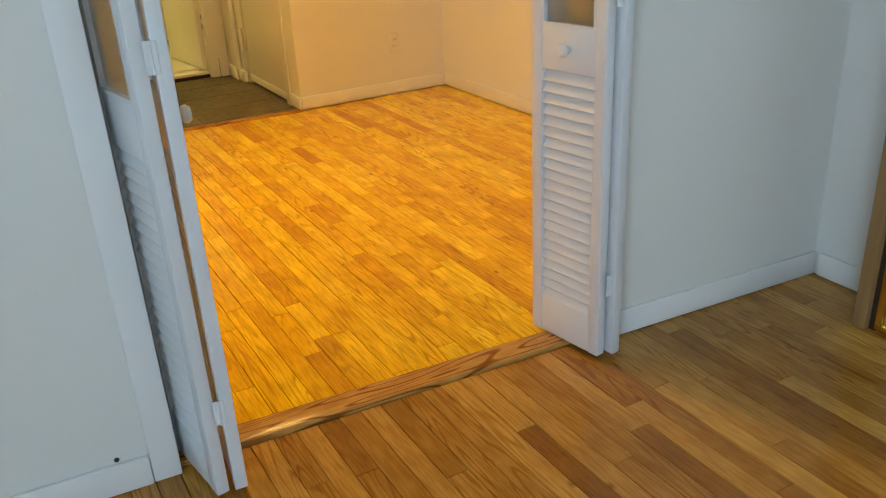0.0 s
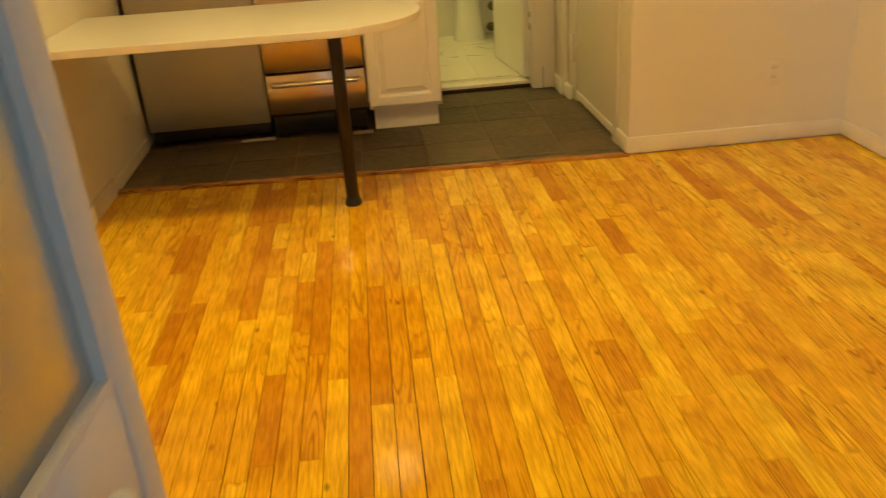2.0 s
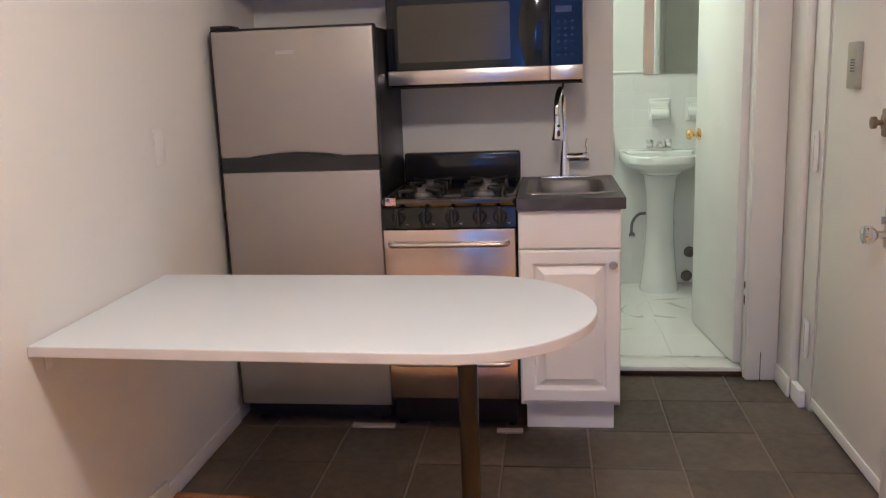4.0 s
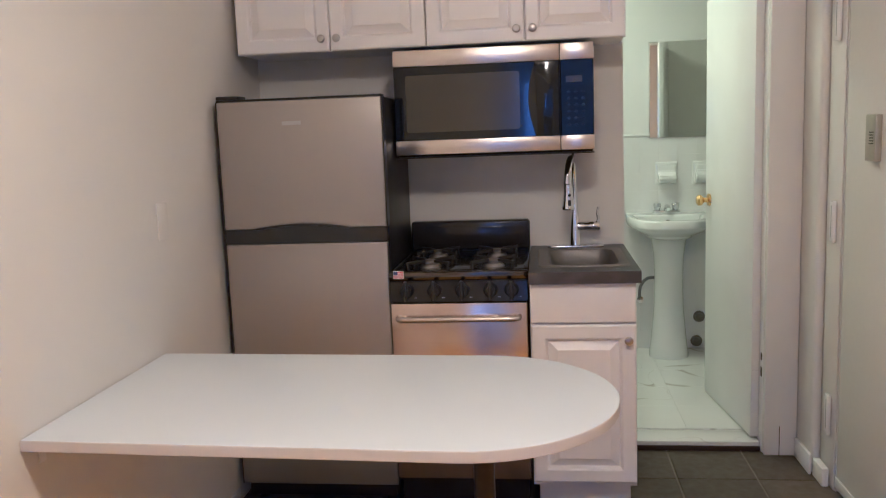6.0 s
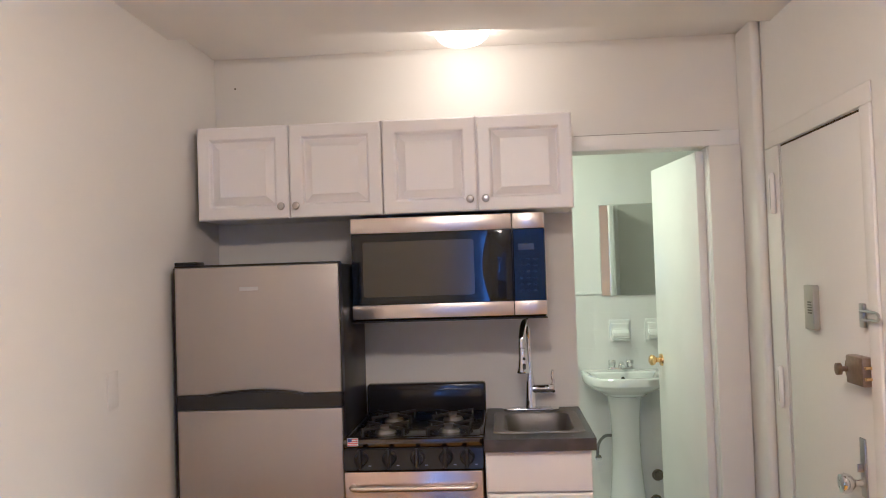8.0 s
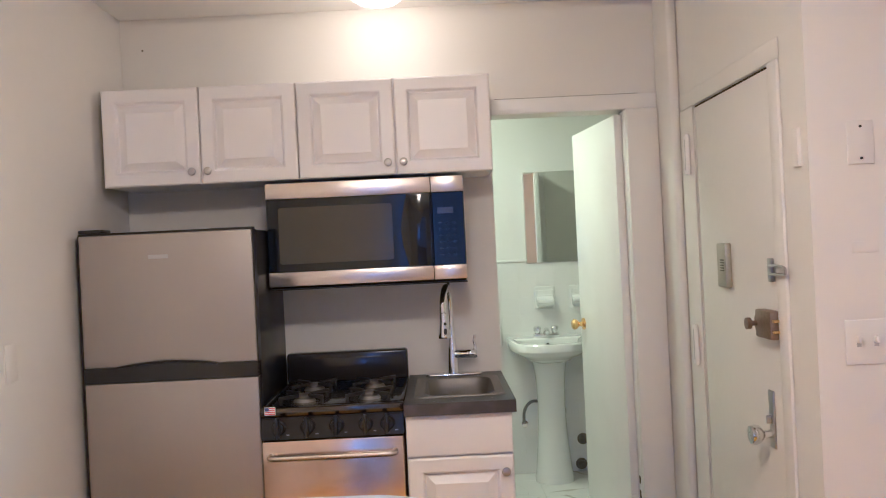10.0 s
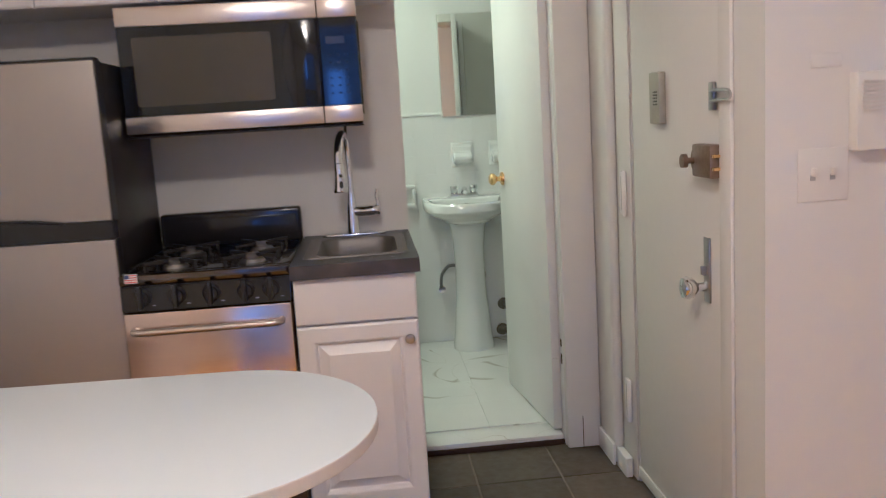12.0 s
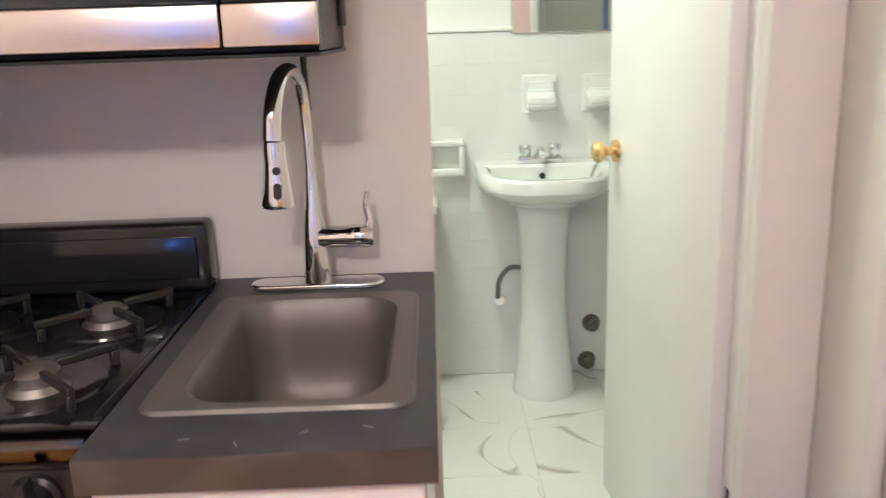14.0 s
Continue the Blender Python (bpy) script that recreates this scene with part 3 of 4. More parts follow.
    for z0, z1 in ((0.0, 0.115), (0.765, 0.875), (LH - 0.075, LH)):
        part("rail", box(st, LW - st, 0.002, LT - 0.002, z0, z1, 0.002), M_LOUVRE, leaf)
    n = 22
    pitch = (0.765 - 0.115) / n
    sl = box(st, LW - st, -0.0195, 0.0195, -0.003, 0.003, 0.002, 1)
    sl.transform(Matrix.Rotation(radians(tilt), 4, "X"))
    first = None
    for i in range(n):
        if first is None:
            first = part("slat", sl, M_LOUVRE, leaf)
            o = first
        else:
            o = new("slat", first.data)
            o.parent = leaf
        o.location = (0, LT / 2, 0.115 + pitch * (i + 0.5))
    part("pane", box(st, LW - st, LT / 2 - 0.002, LT / 2 + 0.002, 0.875, LH - 0.075), M_FROST, leaf, "frosted glass pane", smooth=False)
    g = box(st, st + 0.008, 0.001, LT - 0.001, 0.875, LH - 0.075)
    box(LW - st - 0.008, LW - st, 0.001, LT - 0.001, 0.875, LH - 0.075, bm=g)
    box(st + 0.008, LW - st - 0.008, 0.001, LT - 0.001, 0.875, 0.883, bm=g)
    part("glazing_bead", g, M_LOUVRE, leaf, smooth=False)
    if knob_side:
        y = 0.0 if knob_side < 0 else LT
        prof = [(0.008, 0.0), (0.008, 0.012), (0.017, 0.018), (0.019, 0.026), (0.013, 0.034), (0.0, 0.036)]
        if knob_side < 0:
            prof = [(r, -h) for r, h in prof]
        part("knob", lathe(prof, (LW * 0.52, y, 0.825), "y"), M_LOUVRE, leaf)
    return leaf


def bifold(at, a_turn, b_turn, label, knob):
    d = thing("bifold_door", at, label, "door", "bifold louvre doors")
    # local x of both leaves points from the track towards the knuckle that sticks out into the bedroom
    bifold_leaf("leaf", d, pose(0, 0, 0.018, 0, 0, a_turn), -60 * knob, knob)
    bifold_leaf("leaf", d, pose(0.046 if knob < 0 else -0.098, -0.014 if knob < 0 else 0, 0.018, 0, 0, b_turn), 60 * knob)
    return d


right = bifold((1.932, 2.900, 0), -81, -82, "white painted louvred bifold door with glass, folded open", -1)
left = bifold((0.977, 2.92, 0), -94.5, -81, "white painted louvred bifold door with glass, folded open", 1)
for d, x, an in ((right, 0.033, -81), (left, -0.003, -94.5)):
    for z in (0.23, 0.98):
        hb = box(-0.012, 0.012, -0.002, 0.0, -0.03, 0.03, 0.001, 1)
        rod((0, -0.002, -0.03), (0, -0.002, 0.03), 0.003, 10, hb)
        hb.transform(pose(0, 0, 0, 0, 0, an + 90))
        h = part("hinge", hb, M_LOUVRE, d)
        h.location = (x + 0.25 * math.cos(radians(an)), 0.25 * math.sin(radians(an)) - 0.001, z)

# wall plates
def plate(name, at, axis, w, h, label, category, d=0.004, material=None):
    """A bevelled plate on a wall that faces -y ('y'), +x ('x') or -x ('-x')."""
    turn = {"y": 0, "x": 90, "-x": -90}[axis]
    t = thing(name, at, label, category, turn=turn)
    part("plate", box(-w / 2, w / 2, -d, 0, -h / 2, h / 2, min(0.0025, d * 0.4)), material or M_WALL, t)
    return t


o = plate("wall_outlet", (2.955, YF, 0.315), "y", 0.07, 0.115, "almond duplex wall outlet above the baseboard", "outlet", 0.006)
for z in (0.02, -0.02):
    r = part("receptacle", slab(rounded(-0.017, 0.017, -0.014, 0.014, 0.008), 0, 0.003), M_ALMOND, o)
    r.matrix_basis = pose(0, -0.006, z, 90)
    b = box(-0.008, -0.006, -0.0098, -0.0085, z - 0.004, z + 0.005)
    box(0.006, 0.008, -0.0098, -0.0085, z - 0.004, z + 0.005, bm=b)
    part("slot", b, M_BLACKPLASTIC, o, smooth=False)
s = plate("light_switch", (2.452, YF, 1.135), "y", 0.118, 0.118, "white double toggle light switch plate", "switch", 0.004)
for x in (-0.024, 0.022):
    part("toggle", box(x - 0.005, x + 0.005, -0.016, -0.004, -0.002, 0.016, 0.002), M_ALMOND, s)
    part("slot", box(x - 0.006, x + 0.006, -0.0055, -0.0042, -0.012, 0.0), M_GREY, s, smooth=False)
s = plate("blank_plate", (2.457, YF, 1.66), "y", 0.07, 0.115, "white blank wall plate with two dark screws", "wall plate")
for z in (0.042, -0.042):
    part("screw", lathe([(0.0035, 0.0), (0.0035, -0.0075), (0.0, -0.008)], (0, 0, z), "y", 10), M_IRON, s)
s = plate("painted_plate", (2.458, YF, 1.385), "y", 0.07, 0.03, "painted over blank plate flush with the wall", "wall plate", 0.003)
s = plate("door_chime", (2.567, YF, 1.27), "y", 0.11, 0.17, "white ribbed door chime box on the wall", "door chime", 0.035)
for i in range(8):
    part("rib", box(-0.045, 0.045, -0.039, -0.0352, 0.0 + i * 0.009, 0.004 + i * 0.009), M_ALMOND, s, smooth=False)
s = plate("wall_bracket", (XE, 5.822, 1.66), "-x", 0.035, 0.105, "white painted plate on the door jamb side", "wall plate", 0.012)
s = plate("wall_socket", (XL, 6.065, 1.155), "x", 0.07, 0.115, "white painted wall plate beside the fridge", "wall plate")

# ---- entrance door ----
door = thing("door_1", (XE + 0.003, 6.435, 0), "cream painted flush entrance door, closed, with locks", "door")
door["kind"] = "structure"
part("door_leaf", box(0, 0.045, -0.442, 0.265, 0.012, 1.9155, 0.003), M_WALL, door)
part("door_gap", box(0.002, 0.03, -0.446, 0.268, 1.916, 1.9215), M_GAP, door, smooth=False)
part("kick_strip", box(-0.008, -0.0005, -0.435, 0.262, 0.02, 0.062, 0.003), M_TRIM, door, "cream painted draught strip")
for z in (1.745, 1.02, 0.285):
    h = thing("hinge_cover", (XE - 0.007, 6.772, z), "white painted boxed door hinge with a slot", "hinge", "door hinges")
    part("leaf_plate", box(-0.014, 0.0, -0.028, 0.014, -0.074, 0.074, 0.004), M_TRIM, h)
    part("slot", box(-0.0155, -0.0138, -0.012, -0.008, -0.058, 0.058), M_GREY, h, smooth=False)
    part("knuckle", lathe([(0.0, -0.079), (0.006, -0.077), (0.009, -0.07), (0.009, 0.07), (0.006, 0.077), (0.0, 0.079)], (-0.011, -0.030, 0), seg=14), M_TRIM, h)
pv = part("peephole_plate", box(-0.022, 0, -0.042, 0.042, -0.075, 0.075, 0.004), M_AGED, door, "aged plated door viewer box")
pv.location = (0.0, -0.01, 1.33)
for i in range(5):
    part("grille_slot", box(-0.0235, -0.0222, -0.028, 0.006, -0.020 + i * 0.009, -0.016 + i * 0.009), M_IRON, pv, smooth=False)
dm = part("deadbolt", lathe([(0.038, 0.0), (0.038, -0.02), (0.033, -0.03), (0.0, -0.03)], (0, 0, 0), "x", 24), M_OLDBRONZE, door, "worn bronze rim lock")
dm.location = (-0.001, -0.342, 1.163)
part("lock_case", box(-0.036, 0, -0.105, 0.012, -0.042, 0.042, 0.006), M_OLDBRONZE, dm)
part("thumb_turn", lathe([(0.008, -0.03), (0.008, -0.052), (0.018, -0.055), (0.018, -0.067), (0.0, -0.069)], (0, 0, 0), "x", 16), M_OLDBRONZE, dm)
for z in (-0.018, 0.014):
    part("keeper_bar", box(-0.032, -0.01, -0.118, -0.1052, z - 0.004, z + 0.004, 0.001), M_BRASS, dm)
ch = part("chain_guard", box(-0.010, 0, -0.016, 0.016, -0.035, 0.035, 0.003), M_NICKEL, door)
ch.location = (-0.010, -0.415, 1.324)
part("swing_bar", tube([(-0.012, 0.0, 0.012), (-0.014, -0.06, 0.014), (-0.014, -0.115, 0.010), (-0.014, -0.118, -0.008), (-0.014, -0.06, -0.010), (-0.012, 0.0, -0.012)], 0.004, 8), M_NICKEL, ch)
ep = part("escutcheon", box(-0.006, 0, -0.019, 0.019, -0.087, 0.087, 0.002), M_NICKEL, door, "brushed nickel lock plate")
ep.location = (-0.001, -0.347, 0.871)
part("latch_turn", box(-0.022, -0.006, -0.004, 0.004, -0.012, 0.012, 0.002), M_NICKEL, ep)
part("door_knob", lathe([(0.014, 0.0), (0.012, -0.022), (0.013, -0.03), (0.026, -0.042), (0.031, -0.056), (0.027, -0.07), (0.0, -0.076)], (0, 0.005, -0.045), "x", 24), M_CHROME, ep)

# ---- kitchen ----
def cab_knob(parent, x, y, z):
    return part("knob", lathe([(0.006, 0.0), (0.006, -0.011), (0.013, -0.014), (0.0155, -0.019), (0.013, -0.025), (0.006, -0.027), (0.0, -0.027)], (x, y, z), "y", 18), M_NICKEL, parent, "brushed nickel knob")


def wall_cabinet(x0, x1):
    c = thing("wall_cabinet", (x0, YB, 1.725), "white raised-panel two-door wall cabinet above the stove and fridge", "cabinet", "wall cabinets")
    w, d, h = x1 - x0, YB - 6.773, 0.365
    part("body", box(0.002, w - 0.002, -d, -0.001, 0, h, 0.002), M_CABINET, c)
    for i, (a, e) in enumerate(((0.001, w / 2 - 0.0018), (w / 2 + 0.0018, w - 0.001))):
        dr = part("door", raised_panel(a, e, -0.003, h + 0.002, -d - 0.021), M_CABINET, c, smooth=False)
        cab_knob(dr, e - 0.028 if i == 0 else a + 0.028, -d - 0.021, 0.044)
    return c


wall_cabinet(0.082, 0.821)
wall_cabinet(0.823, 1.562)

# fridge
fr = thing("fridge", (0.08, 6.493, 0), "grey steel two-door refrigerator with black sides", "refrigerator")
part("body", box(0.006, 0.606, 0.055, 0.555, 0.03, 1.535, 0.008), M_BLACKPLASTIC, fr, "black textured cabinet body")
part("plinth", box(0.02, 0.59, 0.05, 0.08, 0.025, 0.085, 0.004), M_BLACKPLASTIC, fr)
for z0, z1, hi in ((0.092, 1.018, True), (1.072, 1.535, False)):
    d = part("door", box(0.004, 0.608, 0.0, 0.05, z0, z1, 0.005, 3), M_FRIDGE, fr, "grey steel door")
    part("gasket", box(0.012, 0.60, 0.05, 0.056, z0 + 0.01, z1 - 0.01), M_BLACKPLASTIC, d, smooth=False)
    part("edge_trim", box(0.0, 0.0035, 0.004, 0.05, z0, z1), M_BLACKPLASTIC, d, smooth=False)
    part("edge_trim", box(0.6085, 0.612, 0.004, 0.05, z0, z1), M_BLACKPLASTIC, d, smooth=False)
up = [(0.004, 1.019), (0.608, 1.019), (0.608, 1.073)]
N_ARC = 16
arc = [(0.46 - 0.32 * i / N_ARC, 1.073 + 0.016 * math.sin(math.pi * i / N_ARC)) for i in range(N_ARC + 1)]
b = slab(up + arc + [(0.004, 1.073)], 0, 0.05)
b.transform(Matrix.Rotation(radians(90), 4, "X"))
b.transform(Matrix.Translation((0, 0.047, 0)))
part("handle_band", b, M_BLACK, fr, "black recessed handle band", smooth=False)
part("handle_lip", tube([(0.12, -0.004, 1.072), (0.2, -0.008, 1.082), (0.30, -0.010, 1.0875), (0.4, -0.008, 1.082), (0.47, -0.004, 1.072)], 0.004, 8), M_BLACKPLASTIC, fr)
part("top_cap", box(0.002, 0.61, 0.004, 0.05, 1.5355, 1.543, 0.002), M_BLACKPLASTIC, fr)
part("hinge_cap", box(0.005, 0.085, -0.002, 0.09, 1.543, 1.556, 0.004), M_BLACKPLASTIC, fr)
b = box(0.245, 0.315, -0.0025, -0.0002, 1.446, 1.46, 0.001, 1)
part("badge", b, M_GREY, fr, "pale blank badge")
for x in (0.05, 0.56):
    for y in (0.10, 0.50):
        part("foot", lathe([(0.02, 0), (0.02, 0.012), (0.012, 0.014), (0.012, 0.032)], (x, y, 0), seg=14), M_BLACKPLASTIC, fr)

# gas stove
st = thing("gas_stove", (0.692, 6.46, 0), "narrow gas stove with black top and steel oven door", "stove")
SW = 0.498
part("body", box(0.004, SW - 0.004, 0.045, 0.60, 0.11, 0.86, 0.004), M_BLACK, st, "black enamel body")
part("kick_plate", box(0.012, SW - 0.012, 0.05, 0.075, 0.02, 0.125, 0.003), M_BLACK, st)
od = part("oven_door", box(0.004, SW - 0.004, 0.0, 0.044, 0.345, 0.795, 0.006), M_OVEN, st, "brushed steel oven door")
dr = part("drawer", box(0.004, SW - 0.004, 0.0, 0.044, 0.135, 0.335, 0.006), M_OVEN, st, "brushed steel broiler drawer")
for pa, z in ((od, 0.745), (dr, 0.29)):
    part("handle", tube([(0.035, 0.0, z), (0.036, -0.028, z), (0.055, -0.042, z), (0.12, -0.043, z), (SW / 2, -0.043, z), (SW - 0.12, -0.043, z), (SW - 0.055, -0.042, z), (SW - 0.036, -0.028, z), (SW - 0.035, 0.0, z)], 0.0105, 14), M_STEEL, pa, "curved steel bar handle")
b = bmesh.new()
pr = [(0.0, 0.80), (0.05, 0.80), (0.05, 0.888), (0.03, 0.888), (0.006, 0.874)]
va = [b.verts.new((0.002, y, z)) for y, z in pr]
vb = [b.verts.new((SW - 0.002, y, z)) for y, z in pr]
for i in range(5):
    j = (i + 1) % 5
    b.faces.new((va[i], va[j], vb[j], vb[i]))
b.faces.new(va)
b.faces.new(vb)
bmesh.ops.recalc_face_normals(b, faces=b.faces[:])
bmesh.ops.bevel(b, geom=b.edges[:], offset=0.003, segments=2, affect="EDGES")
cp = part("control_panel", b, M_BLACK, st)
for x in (0.065, 0.165, 0.265, 0.365, 0.44):
    k = part("knob", lathe([(0.026, 0.0), (0.026, -0.006), (0.021, -0.010), (0.019, -0.022), (0.0, -0.024)], (x, 0.002, 0.842), "y", 22), M_BLACKPLASTIC, cp)
    part("grip", box(x - 0.007, x + 0.007, -0.042, -0.018, 0.812, 0.880, 0.004), M_BLACKPLASTIC, k)
    part("mark", box(x + 0.026, x + 0.036, -0.0012, 0.0005, 0.815, 0.817), M_GREY, k, smooth=False)
part("front_trim", box(0.0, SW, 0.0045, 0.0545, 0.8785, 0.908, 0.005), M_LIP, st, "polished dark metal front lip")
ct = part("cooktop", box(0.0, SW, 0.055, 0.60, 0.862, 0.897, 0.004), M_BLACK, st)
for y0, y1, x0, x1 in ((0.055, 0.60, 0.0, 0.014), (0.055, 0.60, SW - 0.014, SW)):
    part("rim", box(x0, x1, y0, y1, 0.8975, 0.910, 0.004), M_BLACK, ct)
for bx in (0.13, SW - 0.13):
    for by in (0.175, 0.425):
        part("drip_bowl", lathe([(0.088, 0.0), (0.086, 0.004), (0.06, 0.002), (0.0, 0.002)], (bx, by, 0.8972), seg=28), M_BLACK, ct)
        bu = part("burner", lathe([(0.042, 0.0), (0.036, 0.010), (0.030, 0.012), (0.030, 0.022), (0.022, 0.028), (0.0, 0.029)], (bx, by, 0.899), seg=20), M_BURNER, ct, "pale alloy burner head")
        g = bmesh.new()
        for a in range(4):
            an = radians(45 + 90 * a)
            cx, cy = math.cos(an), math.sin(an)
            q = box(0.026, 0.112, -0.005, 0.005, 0.918, 0.930, 0.002, 1)
            q.transform(pose(bx, by, 0, 0, 0, 45 + 90 * a))
            merge(g, q)
            q = box(0.098, 0.110, -0.005, 0.005, 0.897, 0.919, 0.002, 1)
            q.transform(pose(bx, by, 0, 0, 0, 45 + 90 * a))
            merge(g, q)
        part("grate", g, M_IRON, ct)
bg = part("backguard", box(0.0, SW, 0.555, 0.612, 0.905, 1.028, 0.012, 4), M_BLACK, st, "glossy black backguard")
part("bead", box(0.018, SW - 0.018, 0.549, 0.556, 0.93, 1.005, 0.003), M_BLACK, bg)
fl = part("sticker", box(0.018, 0.056, 0.0165, 0.0195, 0.886, 0.914, 0.0006, 1), M_WHITE, st, "small striped paper sticker")
for i in range(4):
    part("stripe", box(0.0195, 0.0545, 0.0155, 0.0163, 0.8885 + i * 0.0068, 0.8915 + i * 0.0068), M_RED, fl, smooth=False)
fl.location.y = -0.0162
part("canton", box(0.0195, 0.034, 0.0148, 0.0154, 0.9005, 0.9125), M_BLUE, fl, smooth=False)
for x in (0.03, SW - 0.03):
    for y in (0.09, 0.55):
        part("foot", lathe([(0.018, 0), (0.018, 0.01), (0.01, 0.012), (0.01, 0.115)], (x, y, 0), seg=14), M_BLACKPLASTIC, st)
for x0, x1, y, lab in ((0.53, 0.70, 6.47, "loose white tile offcut by the fridge"), (1.10, 1.20, 6.44, "loose white tile offcut by the stove")):
    w = thing("tile_offcut", (x0, y, 0.004), lab, "tile offcut")
    part("strip", box(0, x1 - x0, 0, 0.035, 0, 0.010, 0.002), M_OFFCUT, w)

# microwave above the stove
mw = thing("microwave", (0.695, 6.727, 1.303), "stainless over-the-range microwave with black glass door", "microwave")
MW, MH = 0.747, 0.406
part("body", box(0.003, MW - 0.003, 0.03, 0.350, 0.005, MH, 0.004), M_BLACKPLASTIC, mw, "black painted case")
d1 = part("door", box(0.0, 0.622, 0.004, 0.03, 0.012, MH - 0.002, 0.004), M_BLACK, mw)
part("top_band", box(0.0, 0.622, -0.004, 0.0035, MH - 0.062, MH - 0.002, 0.003), M_STEEL, d1, "brushed steel band")
part("bottom_band", box(0.0, 0.622, -0.004, 0.0035, 0.014, 0.068, 0.003), M_STEEL, d1, "brushed steel band")
part("glass", box(0.002, 0.620, -0.002, 0.0035, 0.0685, MH - 0.0625, 0.0015, 1), M_DARKGLASS, d1, "black glass")
part("window", slab([(x, z) for x, z in rounded(0.045, 0.475, 0.098, MH - 0.095, 0.01)], 0, 0.0012), M_MESHGLASS, d1, "grey perforated screen", smooth=False).matrix_basis = pose(0, -0.0022, 0, 90)
NV = 16
bowed = [(0.617, 0.0695), (0.617, MH - 0.0635)] + [(0.532 - 0.026 * math.sin(math.pi * k / NV), MH - 0.0635 - (MH - 0.133) * k / NV) for k in range(NV + 1)]
b = slab(bowed, 0.0, 0.010, 0.0025, 2)
b.transform(pose(0, -0.0023, 0, 90))
part("handle", b, M_DARKGLASS, d1, "flat glossy black handle with a bowed edge")
c1 = part("control_panel", box(0.6245, MW, 0.004, 0.03, 0.012, MH - 0.002, 0.004), M_BLACK, mw)
part("top_band", box(0.6245, MW, -0.004, 0.0035, MH - 0.062, MH - 0.002, 0.003), M_STEEL, c1, "brushed steel band")
part("bottom_band", box(0.6245, MW, -0.004, 0.0035, 0.014, 0.068, 0.003), M_STEEL, c1, "brushed steel band")
part("glass", box(0.6265, MW - 0.002, -0.002, 0.0035, 0.0685, MH - 0.0625, 0.0015, 1), M_DARKGLASS, c1, "black glass")
part("display", box(0.645, 0.705, -0.0034, -0.0022, 0.262, 0.285), M_MESHGLASS, c1, "unlit display", smooth=False)
for r in range(6):
    for c in range(3):
        part("key", box(0.650 + c * 0.026, 0.660 + c * 0.026, -0.0027, -0.0022, 0.105 + r * 0.024, 0.109 + r * 0.024), M_KEY, c1, smooth=False)
part("underside", box(0.0, MW, 0.0, 0.350, 0.0, 0.0045), M_BLACKPLASTIC, mw, smooth=False)
part("side_clip", box(MW - 0.003, MW + 0.004, 0.27, 0.33, 0.04, 0.36, 0.001), M_BLACKPLASTIC, mw)

# sink cabinet
bc = thing("base_cabinet", (1.195, 6.46, 0), "white raised-panel sink base cabinet with a false drawer", "cabinet")
CW = 0.368
for x0, x1 in ((0.0, 0.016), (CW - 0.016, CW)):
    part("side_panel", box(x0, x1, 0.0, 0.615, 0.118, 0.864, 0.001), M_CABINET, bc, smooth=False)
part("bottom_panel", box(0.0165, CW - 0.0165, 0.0, 0.60, 0.118, 0.134), M_CABINET, bc, smooth=False)
part("back_panel", box(0.0165, CW - 0.0165, 0.6005, 0.6145, 0.118, 0.864), M_CABINET, bc, smooth=False)
part("front_rail", box(0.0165, CW - 0.0165, 0.0, 0.018, 0.69, 0.864), M_CABINET, bc, smooth=False)
part("toe_kick", box(0.02, CW - 0.018, 0.06, 0.58, 0.0, 0.117), M_CABINET, bc, smooth=False)
part("drawer_front", box(0.002, CW - 0.002, -0.02, -0.001, 0.722, 0.862, 0.005, 3), M_CABINET, bc)
d = part("door", raised_panel(0.002, CW - 0.002, 0.135, 0.716, -0.021), M_CABINET, bc, smooth=False)
cab_knob(d, CW - 0.03, -0.021, 0.662)
SKX0, SKX1, SKY0, SKY1 = 1.224, 1.552, 6.512, 6.955   # sink's outer rim
top = thing("countertop", (0, 0, 0.866), "charcoal laminate countertop round the sink", "countertop")
hx0, hx1, hy0, hy1 = SKX0 + 0.012, SKX1 - 0.012, SKY0 + 0.012, SKY1 - 0.012
b = bmesh.new()
merge(b, box(1.193, hx0, 6.418, YB - 0.001, 0, 0.042))
merge(b, box(hx1, 1.575, 6.418, YB - 0.001, 0, 0.042))
merge(b, box(hx0, hx1, 6.418, hy0, 0, 0.042))
merge(b, box(hx0, hx1, hy1, YB - 0.001, 0, 0.042))
bmesh.ops.remove_doubles(b, verts=b.verts[:], dist=0.0001)
part("slab", b, M_COUNTER, top, smooth=False)
part("front_edge_band", box(1.1925, 1.5765, 6.4155, 6.4178, 0.0, 0.0415, 0.0006, 1), M_COUNTEREDGE, top, "worn brownish front edge band")
part("side_edge_band", box(1.5752, 1.5768, 6.418, YB - 0.001, 0.0, 0.0415, 0.0005, 1), M_COUNTEREDGE, top, "worn brownish side edge band")
for sx, sy, an in ((1.43, 6.462, 40), (1.36, 6.44, -65), (1.30, 6.455, 12), (1.50, 6.47, -20)):
    sc = box(-0.006, 0.006, -0.0006, 0.0006, 0.0421, 0.0424)
    sc.transform(pose(sx, sy, 0, 0, 0, an))
    part("scratch", sc, M_GREY, top, "pale scratch", smooth=False)
sk = thing("kitchen_sink", (0, 0, 0.908), "satin stainless drop-in bar sink set in the countertop", "sink")
b = bmesh.new()
rings = []
ix0, ix1, iy0, iy1 = SKX0 + 0.046, SKX1 - 0.04, SKY0 + 0.034, SKY1 - 0.03
